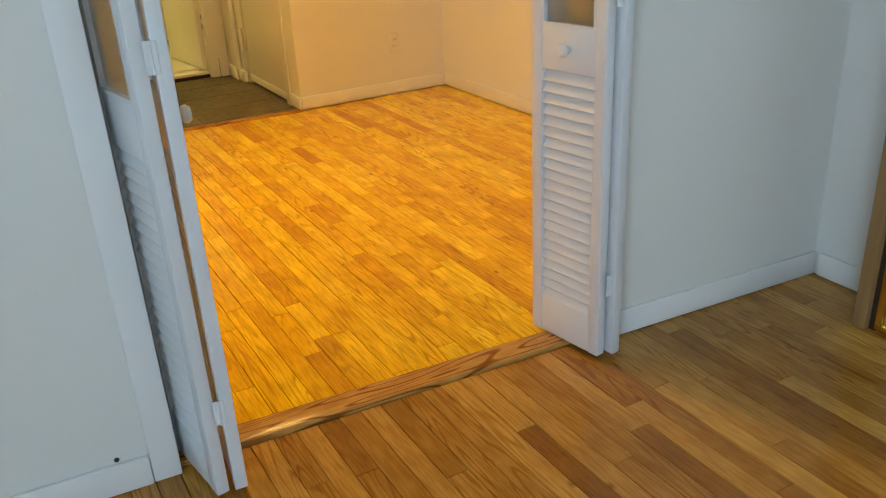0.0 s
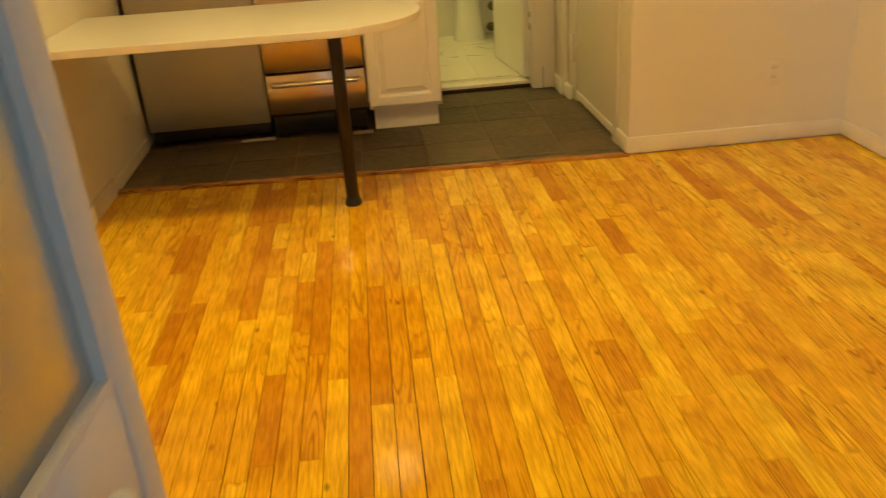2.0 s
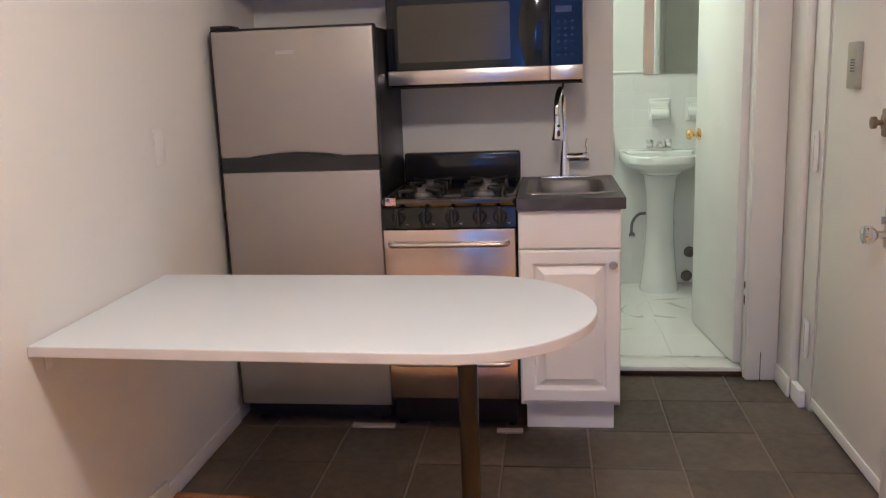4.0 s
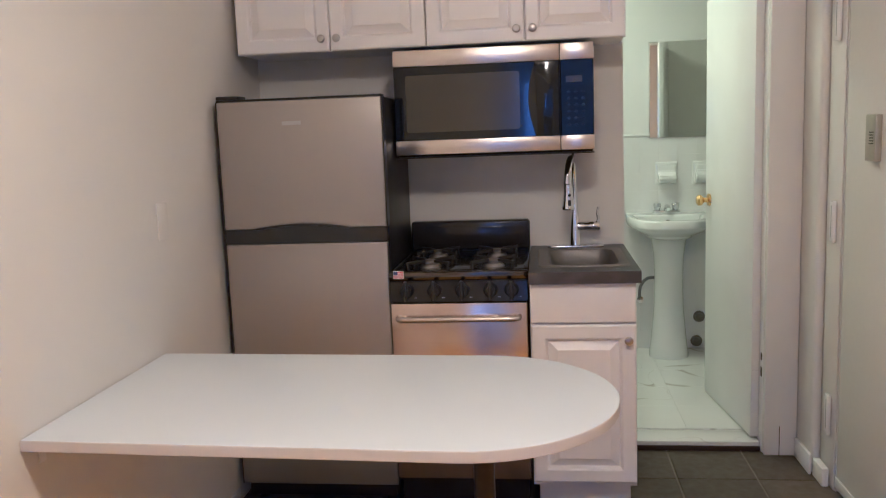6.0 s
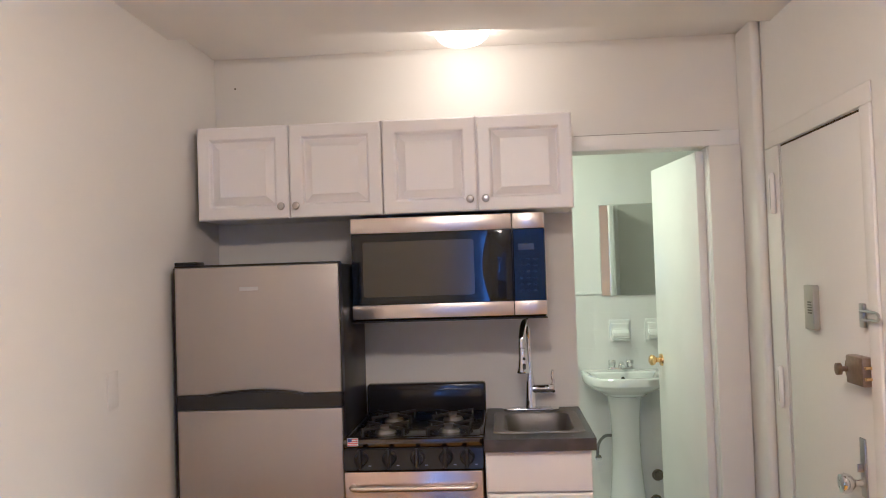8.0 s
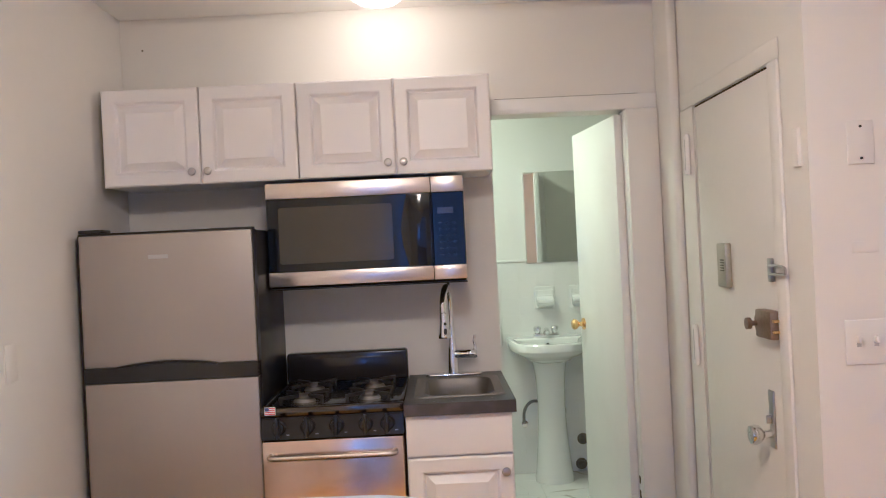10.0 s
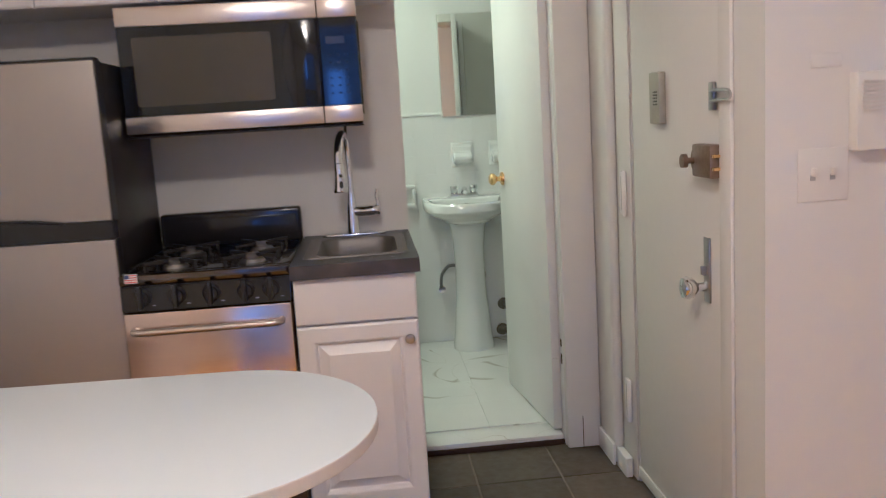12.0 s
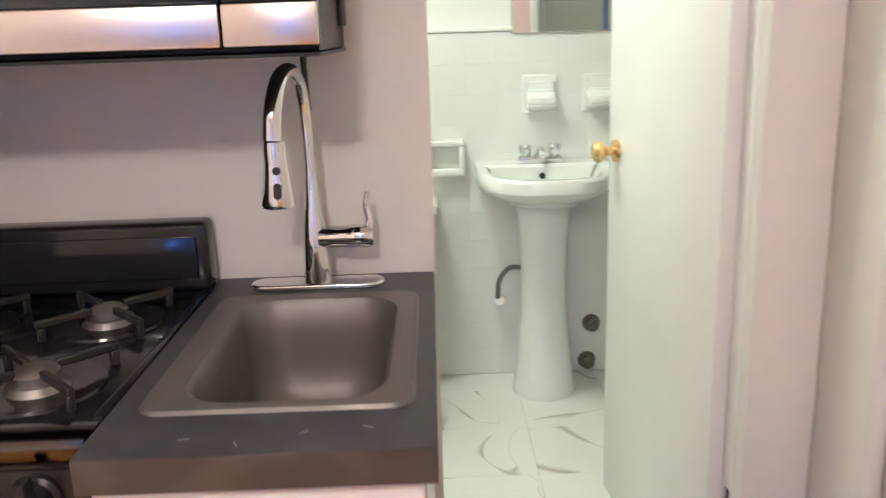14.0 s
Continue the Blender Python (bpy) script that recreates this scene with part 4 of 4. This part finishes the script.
prof = [(SKX0, SKX1, SKY0, SKY1, 0.03, 0.001), (SKX0 + 0.003, SKX1 - 0.003, SKY0 + 0.003, SKY1 - 0.003, 0.03, 0.006), (SKX0 + 0.012, SKX1 - 0.012, SKY0 + 0.012, SKY1 - 0.012, 0.03, 0.005)]
for inset, z in ((-0.006, 0.003), (0.0, -0.006), (0.006, -0.05), (0.011, -0.10), (0.018, -0.135), (0.030, -0.158), (0.048, -0.172), (0.072, -0.178)):
    prof.append((ix0 + inset, ix1 - inset, iy0 + inset, iy1 - inset, 0.062, z))
for a0, a1, c0, c1_, r, z in prof:
    rings.append([b.verts.new((x, y, z)) for x, y in rounded(a0, a1, c0, c1_, r, 7)])
for r1, r2 in zip(rings, rings[1:]):
    for i in range(len(r1)):
        j = (i + 1) % len(r1)
        b.faces.new((r1[i], r1[j], r2[j], r2[i]))
b.faces.new(rings[-1])
bmesh.ops.recalc_face_normals(b, faces=b.faces[:])
ob = part("basin", b, M_SINK, sk)
part("drain", lathe([(0.04, 0.0), (0.038, 0.003), (0.03, 0.001), (0.0, 0.001)], ((ix0 + ix1) / 2, (iy0 + iy1) / 2, -0.177), seg=20), M_CHROME, sk)

# pull-down faucet
fx, fy, fz = 1.376, 7.012, 0.908
fa = thing("kitchen_faucet", (fx, fy, fz), "chrome gooseneck pull-down kitchen faucet with side lever", "faucet")
part("deck_plate", slab([(x, y) for x, y in rounded(-0.115, 0.115, -0.027, 0.027, 0.026, 8)], 0.0, 0.011, 0.004, 3), M_CHROME, fa)
part("column", lathe([(0.024, 0.011), (0.0225, 0.03), (0.021, 0.07), (0.018, 0.11), (0.013, 0.15), (0.0105, 0.19), (0.0095, 0.20)], seg=24), M_CHROME, fa)
sp = part("spout", tube([(0, 0, 0.195), (0.0, 0.0, 0.26), (-0.004, -0.012, 0.335), (-0.012, -0.05, 0.368), (-0.022, -0.10, 0.358), (-0.030, -0.13, 0.315), (-0.033, -0.138, 0.27)], [0.0095, 0.0095, 0.0105, 0.012, 0.0135, 0.0145, 0.015], 16), M_CHROME, fa)
hd = part("spray_head", lathe([(0.0165, 0.27), (0.0180, 0.258), (0.0175, 0.240), (0.0205, 0.21), (0.0260, 0.177), (0.0240, 0.171), (0.0, 0.171)], (-0.030, -0.142, 0), seg=24), M_CHROME, fa)
for z, k, y in ((0.228, 0.006, -0.159), (0.198, 0.012, -0.162)):
    part("spray_button", slab(rounded(-0.006, 0.006, -k, k, 0.0055), 0, 0.004), M_BLACKPLASTIC, hd).matrix_basis = pose(-0.026, y, z, 82)
part("lever_body", lathe([(0.0185, 0.0), (0.0185, 0.045), (0.020, 0.047), (0.020, 0.085), (0.0165, 0.092), (0.0, 0.092)], (0.008, -0.003, 0.088), "x", 22), M_CHROME, fa)
part("lever", tube([(0.088, -0.003, 0.095), (0.094, -0.003, 0.115), (0.090, -0.004, 0.14), (0.094, -0.006, 0.165)], [0.008, 0.007, 0.006, 0.005], 10), M_CHROME, fa)
b = tube([(0.0, 0.03, 0.30), (-0.004, 0.036, 0.38), (0.0, 0.04, 0.40)], 0.005, 8)
part("black_cable", b, M_BLACKPLASTIC, fa)

# ---- ceiling lamps ----
def ceiling_lamp(at, r, power, label, shade, drop=0.0, top=H, deep=1.0):
    l = thing("ceiling_lamp", (at[0], at[1], top), label, "ceiling light", "ceiling lamps")
    part("canopy", lathe([(r * 0.7, -0.0005), (r * 0.8, -0.003), (r * 0.8, -0.012), (r * 0.7, -0.016)], seg=32), M_CERAMIC, l)
    g = part("shade", lathe([(r * 0.985, -0.0155), (r * 0.97, -0.028 * deep), (r * 0.88, -0.052 * deep), (r * 0.68, -0.074 * deep), (r * 0.38, -0.089 * deep), (0.0, -0.094 * deep)], seg=32), shade, l, "glowing frosted glass dome")
    g.visible_shadow = False
    g.location.z = -drop
    if drop:
        part("stem", lathe([(0.02, -0.01), (0.02, -0.02 - drop), (0.03, -0.03 - drop)], seg=16), M_NICKEL, l)
    bulb("lamp_bulb", (at[0], at[1], top - 0.06 - drop), 0.05, power, LAMP_WARM)
    return l


ceiling_lamp((1.15, 6.79), 0.113, LAMP_POWER, "lit frosted glass dome lamp on the kitchen ceiling", M_SHADE, deep=0.78)
ceiling_lamp((1.28, 4.58), 0.13, LIVING_POWER, "lit frosted glass dome lamp on the living room ceiling", M_SHADE_BRIGHT, 0.07, HD)
area_lamp("bath_light", (1.25, 7.8, H - 0.03), (1.25, 7.8, 0), 0.3, 0.3, BATH_POWER, BATH_TINT)
# fill daylight through the added side window, turned to even out the walls
area_lamp("side_fill_daylight", (SX0 - 0.02, -0.65, 1.43), (2.6, 1.0, 1.1), 1.4, 1.25, DAY_POWER, DAY_TINT)
area_lamp("south_window_light", ((WX0 + WX1) / 2, SY0 - 0.03, (WZ0 + WZ1) / 2), ((WX0 + WX1) / 2, 2.0, 1.2), WX1 - WX0 - 0.1, 1.2, SOUTH_POWER, DAY_TINT)
bl = thing("bath_lamp", (1.25, 7.8, H), "white round bathroom ceiling lamp", "ceiling light")
part("canopy", lathe([(0.16, -0.0005), (0.16, -0.018), (0.15, -0.024)], seg=32), M_LOUVRE, bl)

# ---- small wear by the bathroom door ----
for z0, z1 in ((0.40, 0.43), (0.33, 0.37)):
    mk = link("hinge_mortise", box(2.1435, 2.1448, YB + 0.01, YB + 0.028, z0, z1), M_GAP)
    tagged(mk, "dark empty hinge mortise in the door jamb", "mortise", "empty hinge mortises", "structure")
mk = link("casing_crack", box(2.205, 2.208, YB - 0.0412, YB - 0.0402, 0.0, 0.13), M_GAP)
tagged(mk, "thin dark crack at the foot of the door casing", "crack", kind="structure")
for x, z in ((0.14, 2.32), (0.80, 2.135), (1.18, 2.15)):
    nh = link("nail_hole", lathe([(0.004, 0.0), (0.0035, -0.0012), (0.0, -0.0015)], (x, YB - 0.0003, z), "y", 8), M_GAP)
    tagged(nh, "small dark nail hole in the plaster", "nail hole", "nail holes", "structure")

# ---- bathroom ----
bd = thing("door_2", (2.145, YB + 0.05, 0), "white painted bathroom door standing open into the bathroom", "door", turn=96.5)
bd["kind"] = "structure"
part("door_leaf", box(0.0, 0.645, 0.0, 0.035, 0.052, 1.965, 0.003), M_TRIM, bd)
for z in (0.30, 1.72):
    part("hinge", box(-0.004, 0.004, 0.002, 0.036, z - 0.045, z + 0.045, 0.001), M_TRIM, bd)
part("door_knob", lathe([(0.030, 0.0), (0.028, 0.008), (0.012, 0.012), (0.012, 0.028), (0.025, 0.040), (0.027, 0.052), (0.018, 0.062), (0.0, 0.064)], (0.585, 0.035, 1.025), "y", 22), M_BRASS, bd, "polished brass knob")
part("latch_plate", box(0.6445, 0.647, 0.006, 0.03, 0.99, 1.05), M_BRASS, bd, smooth=False)

part_wains = structure("wainscot_tiles", box(BX0, BX1, BY1 - 0.010, BY1 - 0.0005, 0.04, 1.324), M_BATHTILE, "white bathroom wall tiling", "tiling")
structure("tile_cap", box(BX0, BX1, BY1 - 0.020, BY1 - 0.0005, 1.325, 1.341, 0.004), M_BATHTILE, "white rounded tile cap", "tiling", True)

mc = thing("mirror_cabinet", (2.049, BY1 - 0.0005, 1.59), "frameless mirrored medicine cabinet on the bathroom wall", "mirror")
part("case", box(-0.18, 0.18, -0.018, 0, -0.276, 0.276, 0.002), M_NICKEL, mc)
part("mirror", box(-0.178, 0.178, -0.0235, -0.0185, -0.274, 0.274, 0.0015, 1), M_MIRROR, mc, "mirror glass")

# pedestal basin
pb = thing("pedestal_basin", (1.958, BY1 - 0.012, 0.045), "white ceramic pedestal basin with chrome faucet", "basin")
b = bmesh.new()


def dee(w, d, z, k=0.0, n=24):
    """Half-round basin outline: flat back at y = 0, bowed front."""
    pts = []
    for i in range(n + 1):
        a = math.pi * i / n
        c, s = math.cos(a), math.sin(a)
        pts.append((w * math.copysign(abs(c) ** 0.62, c), -0.10 - (d - 0.10) * abs(s) ** 0.75, z))
    pts.append((-w * 0.97, -k, z))
    pts.append((w * 0.97, -k, z))
    return pts


rings = []
for w, d, z, k in ((0.085, 0.24, 0.69, 0.06), (0.125, 0.31, 0.715, 0.04), (0.19, 0.41, 0.748, 0.01), (0.226, 0.458, 0.771, 0.0), (0.235, 0.472, 0.785, 0.0), (0.235, 0.472, 0.82, 0.0), (0.229, 0.465, 0.829, 0.003),
                   (0.207, 0.44, 0.829, 0.12)):
    rings.append([b.verts.new(p) for p in dee(w, d, z, k)])
for w, d, z in ((0.19, 0.42, 0.82), (0.17, 0.39, 0.77), (0.13, 0.32, 0.71), (0.05, 0.25, 0.695)):
    rings.append([b.verts.new(p) for p in dee(w, d, z, 0.13)])
for r1, r2 in zip(rings, rings[1:]):
    for i in range(len(r1)):
        j = (i + 1) % len(r1)
        b.faces.new((r1[i], r1[j], r2[j], r2[i]))
b.faces.new(rings[-1])
b.faces.new(rings[0][::-1])
bmesh.ops.recalc_face_normals(b, faces=b.faces[:])
part("bowl", b, M_CERAMIC, pb)
part("pedestal", lathe([(0.112, 0.0), (0.112, 0.025), (0.105, 0.07), (0.096, 0.16), (0.084, 0.30), (0.080, 0.45), (0.084, 0.58), (0.094, 0.67), (0.106, 0.715)], (0, -0.165, 0), seg=32, squash=(1, 0.95)), M_CERAMIC, pb)
part("overflow", lathe([(0.011, 0.0), (0.011, -0.004), (0.007, -0.005), (0.006, -0.002), (0.0, -0.002)], (0, -0.137, 0.79), "y", 16), M_IRON, pb)
tp = part("faucet", slab(rounded(-0.078, 0.078, -0.024, 0.024, 0.015), 0, 0.022, 0.005), M_CHROME, pb, "chrome two-handle faucet")
tp.location = (0, -0.075, 0.829)
for x in (-0.052, 0.052):
    part("tap_handle", lathe([(0.016, 0.02), (0.020, 0.032), (0.024, 0.055), (0.020, 0.064), (0.0, 0.066)], (x, 0, 0), seg=10), M_CHROME, tp)
part("spout", tube([(0, 0, 0.02), (0, -0.012, 0.042), (0, -0.05, 0.045), (0, -0.085, 0.032)], [0.017, 0.016, 0.013, 0.011], 12), M_CHROME, tp)
part("supply_hose", tube([(-0.075, -0.13, 0.46), (-0.115, -0.10, 0.45), (-0.15, -0.08, 0.40), (-0.155, -0.06, 0.33), (-0.15, -0.02, 0.315)], 0.009, 10), M_HOSE, pb)
part("shutoff_valve", lathe([(0.014, 0.0), (0.014, -0.05), (0.020, -0.052), (0.020, -0.062), (0.0, -0.063)], (-0.15, 0.0, 0.315), "y", 14), M_CHROME, pb)
part("drain_arm", tube([(0.07, -0.10, 0.40), (0.09, -0.05, 0.39), (0.09, 0.0, 0.33)], 0.012, 10), M_HOSE, pb)
for z, px in ((0.24, 2.16), (0.09, 2.145)):
    v = thing("wall_valve", (px, BY1 - 0.0105, z), "old capped pipe stub on the bathroom wall", "pipe stub", "pipe stubs")
    part("flange", lathe([(0.036, 0.0), (0.034, -0.006), (0.026, -0.009)], (0, 0, 0), "y", 20), M_RUSTPIPE, v)
    part("cap", lathe([(0.025, -0.0085), (0.026, -0.04), (0.018, -0.046), (0.012, -0.047), (0.012, -0.056), (0.0, -0.057)], (0, 0, 0), "y", 8), M_RUSTPIPE, v)


def ceramic_holder(name, x, z, w, h, d, label, bar):
    t = thing(name, (x, BY1 - 0.0105, z), label, "soap dish" if not bar else "paper holder", "ceramic wall fittings")
    part("back_plate", box(-w / 2, w / 2, -0.012, 0, -h / 2, h / 2, 0.005, 3), M_CERAMIC, t)
    if bar:
        part("lip", box(-w / 2, w / 2, -d, -0.012, -h / 2, -h / 2 + 0.03, 0.008, 3), M_CERAMIC, t)
        part("lip", box(-w / 2, w / 2, -d, -0.012, h / 2 - 0.022, h / 2, 0.007, 3), M_CERAMIC, t)
        part("cheek", box(w / 2 - 0.018, w / 2, -d, -0.012, -h / 2 + 0.03, h / 2 - 0.022, 0.005, 3), M_CERAMIC, t)
        part("cheek", box(-w / 2, -w / 2 + 0.018, -d, -0.012, -h / 2 + 0.03, h / 2 - 0.022, 0.005, 3), M_CERAMIC, t)
    else:
        # sloping hood above, rounded dish with a hollow below
        hood = bmesh.new()
        prof = [(-0.012, h / 2 - 0.012), (-0.020, h / 2 - 0.018), (-0.026, 0.012), (-d * 0.7, -0.006), (-d, -0.012), (-d, -0.034), (-d * 0.8, -0.050), (-0.012, -h / 2 + 0.010)]
        for x in (-w / 2 + 0.012, w / 2 - 0.012):
            hood.faces.new([hood.verts.new((x, py, pz)) for py, pz in prof])
        hood.verts.ensure_lookup_table()
        k = len(prof)
        for q in range(k):
            hood.faces.new([hood.verts[q], hood.verts[(q + 1) % k], hood.verts[k + (q + 1) % k], hood.verts[k + q]])
        bmesh.ops.recalc_face_normals(hood, faces=hood.faces[:])
        bmesh.ops.bevel(hood, geom=hood.edges[:], offset=0.006, segments=2, affect="EDGES")
        part("dish", hood, M_CERAMIC, t)
        part("tray", slab(rounded(-w / 2 + 0.024, w / 2 - 0.024, -d + 0.012, -0.034, 0.008), -0.0125, -0.0095, 0.001), M_BATHWALL, t)
    return t


ceramic_holder("soap_dish", 1.968, 1.105, 0.125, 0.135, 0.075, "white ceramic soap dish set in the tiles", False)
ceramic_holder("soap_dish", 2.182, 1.105, 0.125, 0.135, 0.075, "white ceramic tumbler holder set in the tiles", False)
ceramic_holder("paper_holder", 1.628, 0.89, 0.13, 0.13, 0.05, "white ceramic paper holder set in the tiles", True)

# toilet, of which only the tank's edge shows
to = thing("toilet", (1.352, BY1 - 0.012, 0.045), "white ceramic toilet with tank against the tiled wall", "toilet")
part("tank", box(-0.225, 0.225, -0.20, -0.01, 0.36, 0.675, 0.03, 4), M_CERAMIC, to)
part("tank_lid", box(-0.238, 0.238, -0.212, 0.0, 0.676, 0.716, 0.012, 3), M_CERAMIC, to)
part("bowl", lathe([(0.10, 0.0), (0.11, 0.05), (0.10, 0.15), (0.16, 0.30), (0.185, 0.355), (0.185, 0.375), (0.15, 0.376), (0.12, 0.30), (0.0, 0.22)], (0, -0.42, 0), seg=28, squash=(1, 1.25)), M_CERAMIC, to)
part("seat", lathe([(0.19, 0.376), (0.192, 0.395), (0.125, 0.397), (0.122, 0.376)], (0, -0.42, 0), seg=28, squash=(1, 1.25)), M_CERAMIC, to)

# ---- bedroom ----
cl = thing("closet_mirror_door", (2.705, 2.38, 0), "brass framed sliding closet door beside a wooden post", "closet door")
part("wooden_post", box(0.0, 0.19, -0.02, 0.02, 0.0, 2.05, 0.004), M_WOODTRIM, cl, "stained wooden closet post")
part("track_gap", box(0.02, 0.03, -0.040, -0.021, 0.0, 2.05), M_GAP, cl, smooth=False)
part("frame", box(0.01, 0.04, -0.062, -0.041, 0.01, 2.03, 0.004), M_BRASS, cl, "tarnished brass frame")
part("panel", box(0.018, 0.03, -1.2, -0.0625, 0.03, 2.03), M_MIRROR, cl, "mirror panel", smooth=False)
part("bottom_rail", box(0.008, 0.04, -1.2, -0.0625, 0.008, 0.0295, 0.003), M_BRASS, cl)
b = lathe([(0.006, 0.0), (0.005, -0.003), (0.002, -0.006), (0.0, -0.006)], (0, 0, 0), "y", 12)
b.transform(PART @ pose(-0.655, -0.021, 0.088))
sn = link("wall_screw", b, M_IRON, None, smooth=True)
tagged(sn, "dark screw head above the baseboard", "screw")

# ---- floors, piece by piece ----
rng = random.Random(7)
PW = 0.0571


def strip_line(y):
    return 5.905 - (y - XL) * 0.0644


structure("grout_bed", box(XL, XE + 0.05, 5.70, YB + 0.12, -0.011, -0.004), M_GROUT, "grey tile grout", "grout")
kb = bmesh.new()
for v in ((XL, strip_line(XL) - 0.022, -0.01), (XE, strip_line(XE) - 0.022, -0.01), (XE, strip_line(XE) + 0.018, -0.01), (XL, strip_line(XL) + 0.018, -0.01)):
    kb.verts.new(v)
f = kb.faces.new(kb.verts[:])
r = bmesh.ops.extrude_face_region(kb, geom=[f])
bmesh.ops.translate(kb, verts=[v for v in r["geom"] if isinstance(v, bmesh.types.BMVert)], vec=(0, 0, 0.021))
bmesh.ops.recalc_face_normals(kb, faces=kb.faces[:])
bmesh.ops.bevel(kb, geom=kb.edges[:], offset=0.005, segments=2, affect="EDGES")
structure("floor_strip", kb, M_SADDLE, "varnished oak strip between boards and slate", "threshold", True)

kit = thing("kitchen_floor", (0, 0, 0), "dark slate tile kitchen floor with grey grout", "floor")
kit["kind"] = "structure"
TP = 0.31
for i in range(-1, 8):
    for j in range(-1, 5):
        x0, x1 = max(0.205 + i * TP, XL + 0.002), min(0.205 + (i + 1) * TP, XE + 0.04)
        y0, y1 = 5.87 + j * TP, min(5.87 + (j + 1) * TP, YB + 0.02)
        g = 0.0035
        if x1 - x0 < 0.02:
            continue
        pts = [(x0 + g, max(y0 + g, strip_line(x0) + 0.019)), (x1 - g, max(y0 + g, strip_line(x1) + 0.019)), (x1 - g, y1 - g), (x0 + g, y1 - g)]
        if pts[3][1] - pts[0][1] < 0.01 or pts[2][1] - pts[1][1] < 0.01:
            continue
        dz = rng.uniform(-0.0008, 0.0008)
        part("tile", slab(pts, -0.008, dz, 0.0022, 1), M_SLATE, kit, smooth=False)

bath = thing("bathroom_floor", (0, 0, 0), "white marble tile bathroom floor with grey veins", "floor")
bath["kind"] = "structure"
structure("bath_bed", box(BX0, BX1, YB + 0.12, BY1, -0.1, 0.036), M_BATHTILE, "pale joint bed under marble tiles", "floor")
for i in range(7):
    for j in range(5):
        x0, y0 = BX0 + i * 0.305, YB + 0.162 + j * 0.305
        x1, y1 = min(x0 + 0.3044, BX1), min(y0 + 0.3044, BY1 - 0.011)
        if x1 - x0 > 0.02 and y1 - y0 > 0.02:
            part("marble_tile", slab([(x0, y0), (x1, y0), (x1, y1), (x0, y1)], 0.036, 0.0445, 0.0006, 1), M_MARBLE, bath, smooth=False)

# tile pieces on the bathroom wall
tw, th = 0.108, 0.1062
tile_mesh = None
for i in range(4, 18):
    for j in range(12):
        x0, z0 = BX0 + i * (tw + 0.0001), 0.047 + j * (th + 0.0001)
        if x0 + tw > BX1 or z0 + th > 1.326:
            continue
        if tile_mesh is None:
            bb = box(0, tw, -0.004, 0.003, 0, th, 0.0004, 1)
            o = part("wall_tile", bb, M_BATHTILE, part_wains)
            tile_mesh = o.data
        else:
            o = new("wall_tile", tile_mesh)
            o.parent = part_wains
        o.location = (x0, BY1 - 0.0105, z0)


def partition_y(x, v):
    return 2.81 + (x - 1.4) * math.tan(radians(TILT_P)) + v / math.cos(radians(TILT_P))


def lay(x_from, x_to, lower, upper, keep, parent, stuff_name, label, mats, stretch=1.0):
    """Lay strips along y between two lines. Those inside keep (x0, x1, y0, y1) are pieces of their own."""
    far = bmesh.new()
    n = 0
    x = x_from
    while x < x_to - 0.004:
        x1 = min(x + PW, x_to)
        lo_a, lo_b, hi_a, hi_b = lower(x), lower(x1), upper(x), upper(x1)
        y = min(lo_a, lo_b) - rng.uniform(0.0, 0.6)
        while y < max(hi_a, hi_b):
            ln = rng.choice((0.26, 0.34, 0.42, 0.5, 0.62, 0.75, 0.95)) * rng.uniform(0.9, 1.1) * stretch
            ya, yb = y, y + ln
            gap = rng.choice((0.0004, 0.0006, 0.0011))
            pts = [(x + gap, max(ya + 0.0005, lo_a)), (x1 - gap, max(ya + 0.0005, lo_b)), (x1 - gap, min(yb - 0.0005, hi_b)), (x + gap, min(yb - 0.0005, hi_a))]
            y = yb
            if pts[3][1] - pts[0][1] < 0.012 or pts[2][1] - pts[1][1] < 0.012:
                continue
            dz = rng.uniform(-0.0005, 0.0004)
            cx, cy = (x + x1) / 2, (pts[0][1] + pts[3][1]) / 2
            bb = slab(pts, -0.010, dz, 0.0011, 1)
            if keep[0] < cx < keep[1] and keep[2] < cy < keep[3] and n < 300:
                link("plank", bb, mats[0], parent)
                n += 1
            else:
                merge(far, bb)
        x = x1
    s = link(stuff_name, far, mats[1], parent)
    tagged(s, label, kind="stuff")
    return n


lf = thing("living_floor", (0, 0, 0), "honey oak strip floor with varnish and dark knots", "floor")
lf["kind"] = "structure"
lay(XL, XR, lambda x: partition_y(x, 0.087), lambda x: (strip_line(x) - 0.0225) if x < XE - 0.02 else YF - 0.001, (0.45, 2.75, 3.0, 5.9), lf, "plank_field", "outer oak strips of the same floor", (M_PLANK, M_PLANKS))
bf = thing("bedroom_floor", (0, 0, 0), "brown oak strip floor with glossy varnish", "floor")
bf["kind"] = "structure"
lay(SX0, SX1, lambda x: SY0, lambda x: partition_y(x, -0.002), (0.3, 2.86, 1.2, 3.0), bf, "plank_field", "outer oak strips of the same floor", (M_PLANK_BROWN, M_PLANKS_BROWN), 1.5)
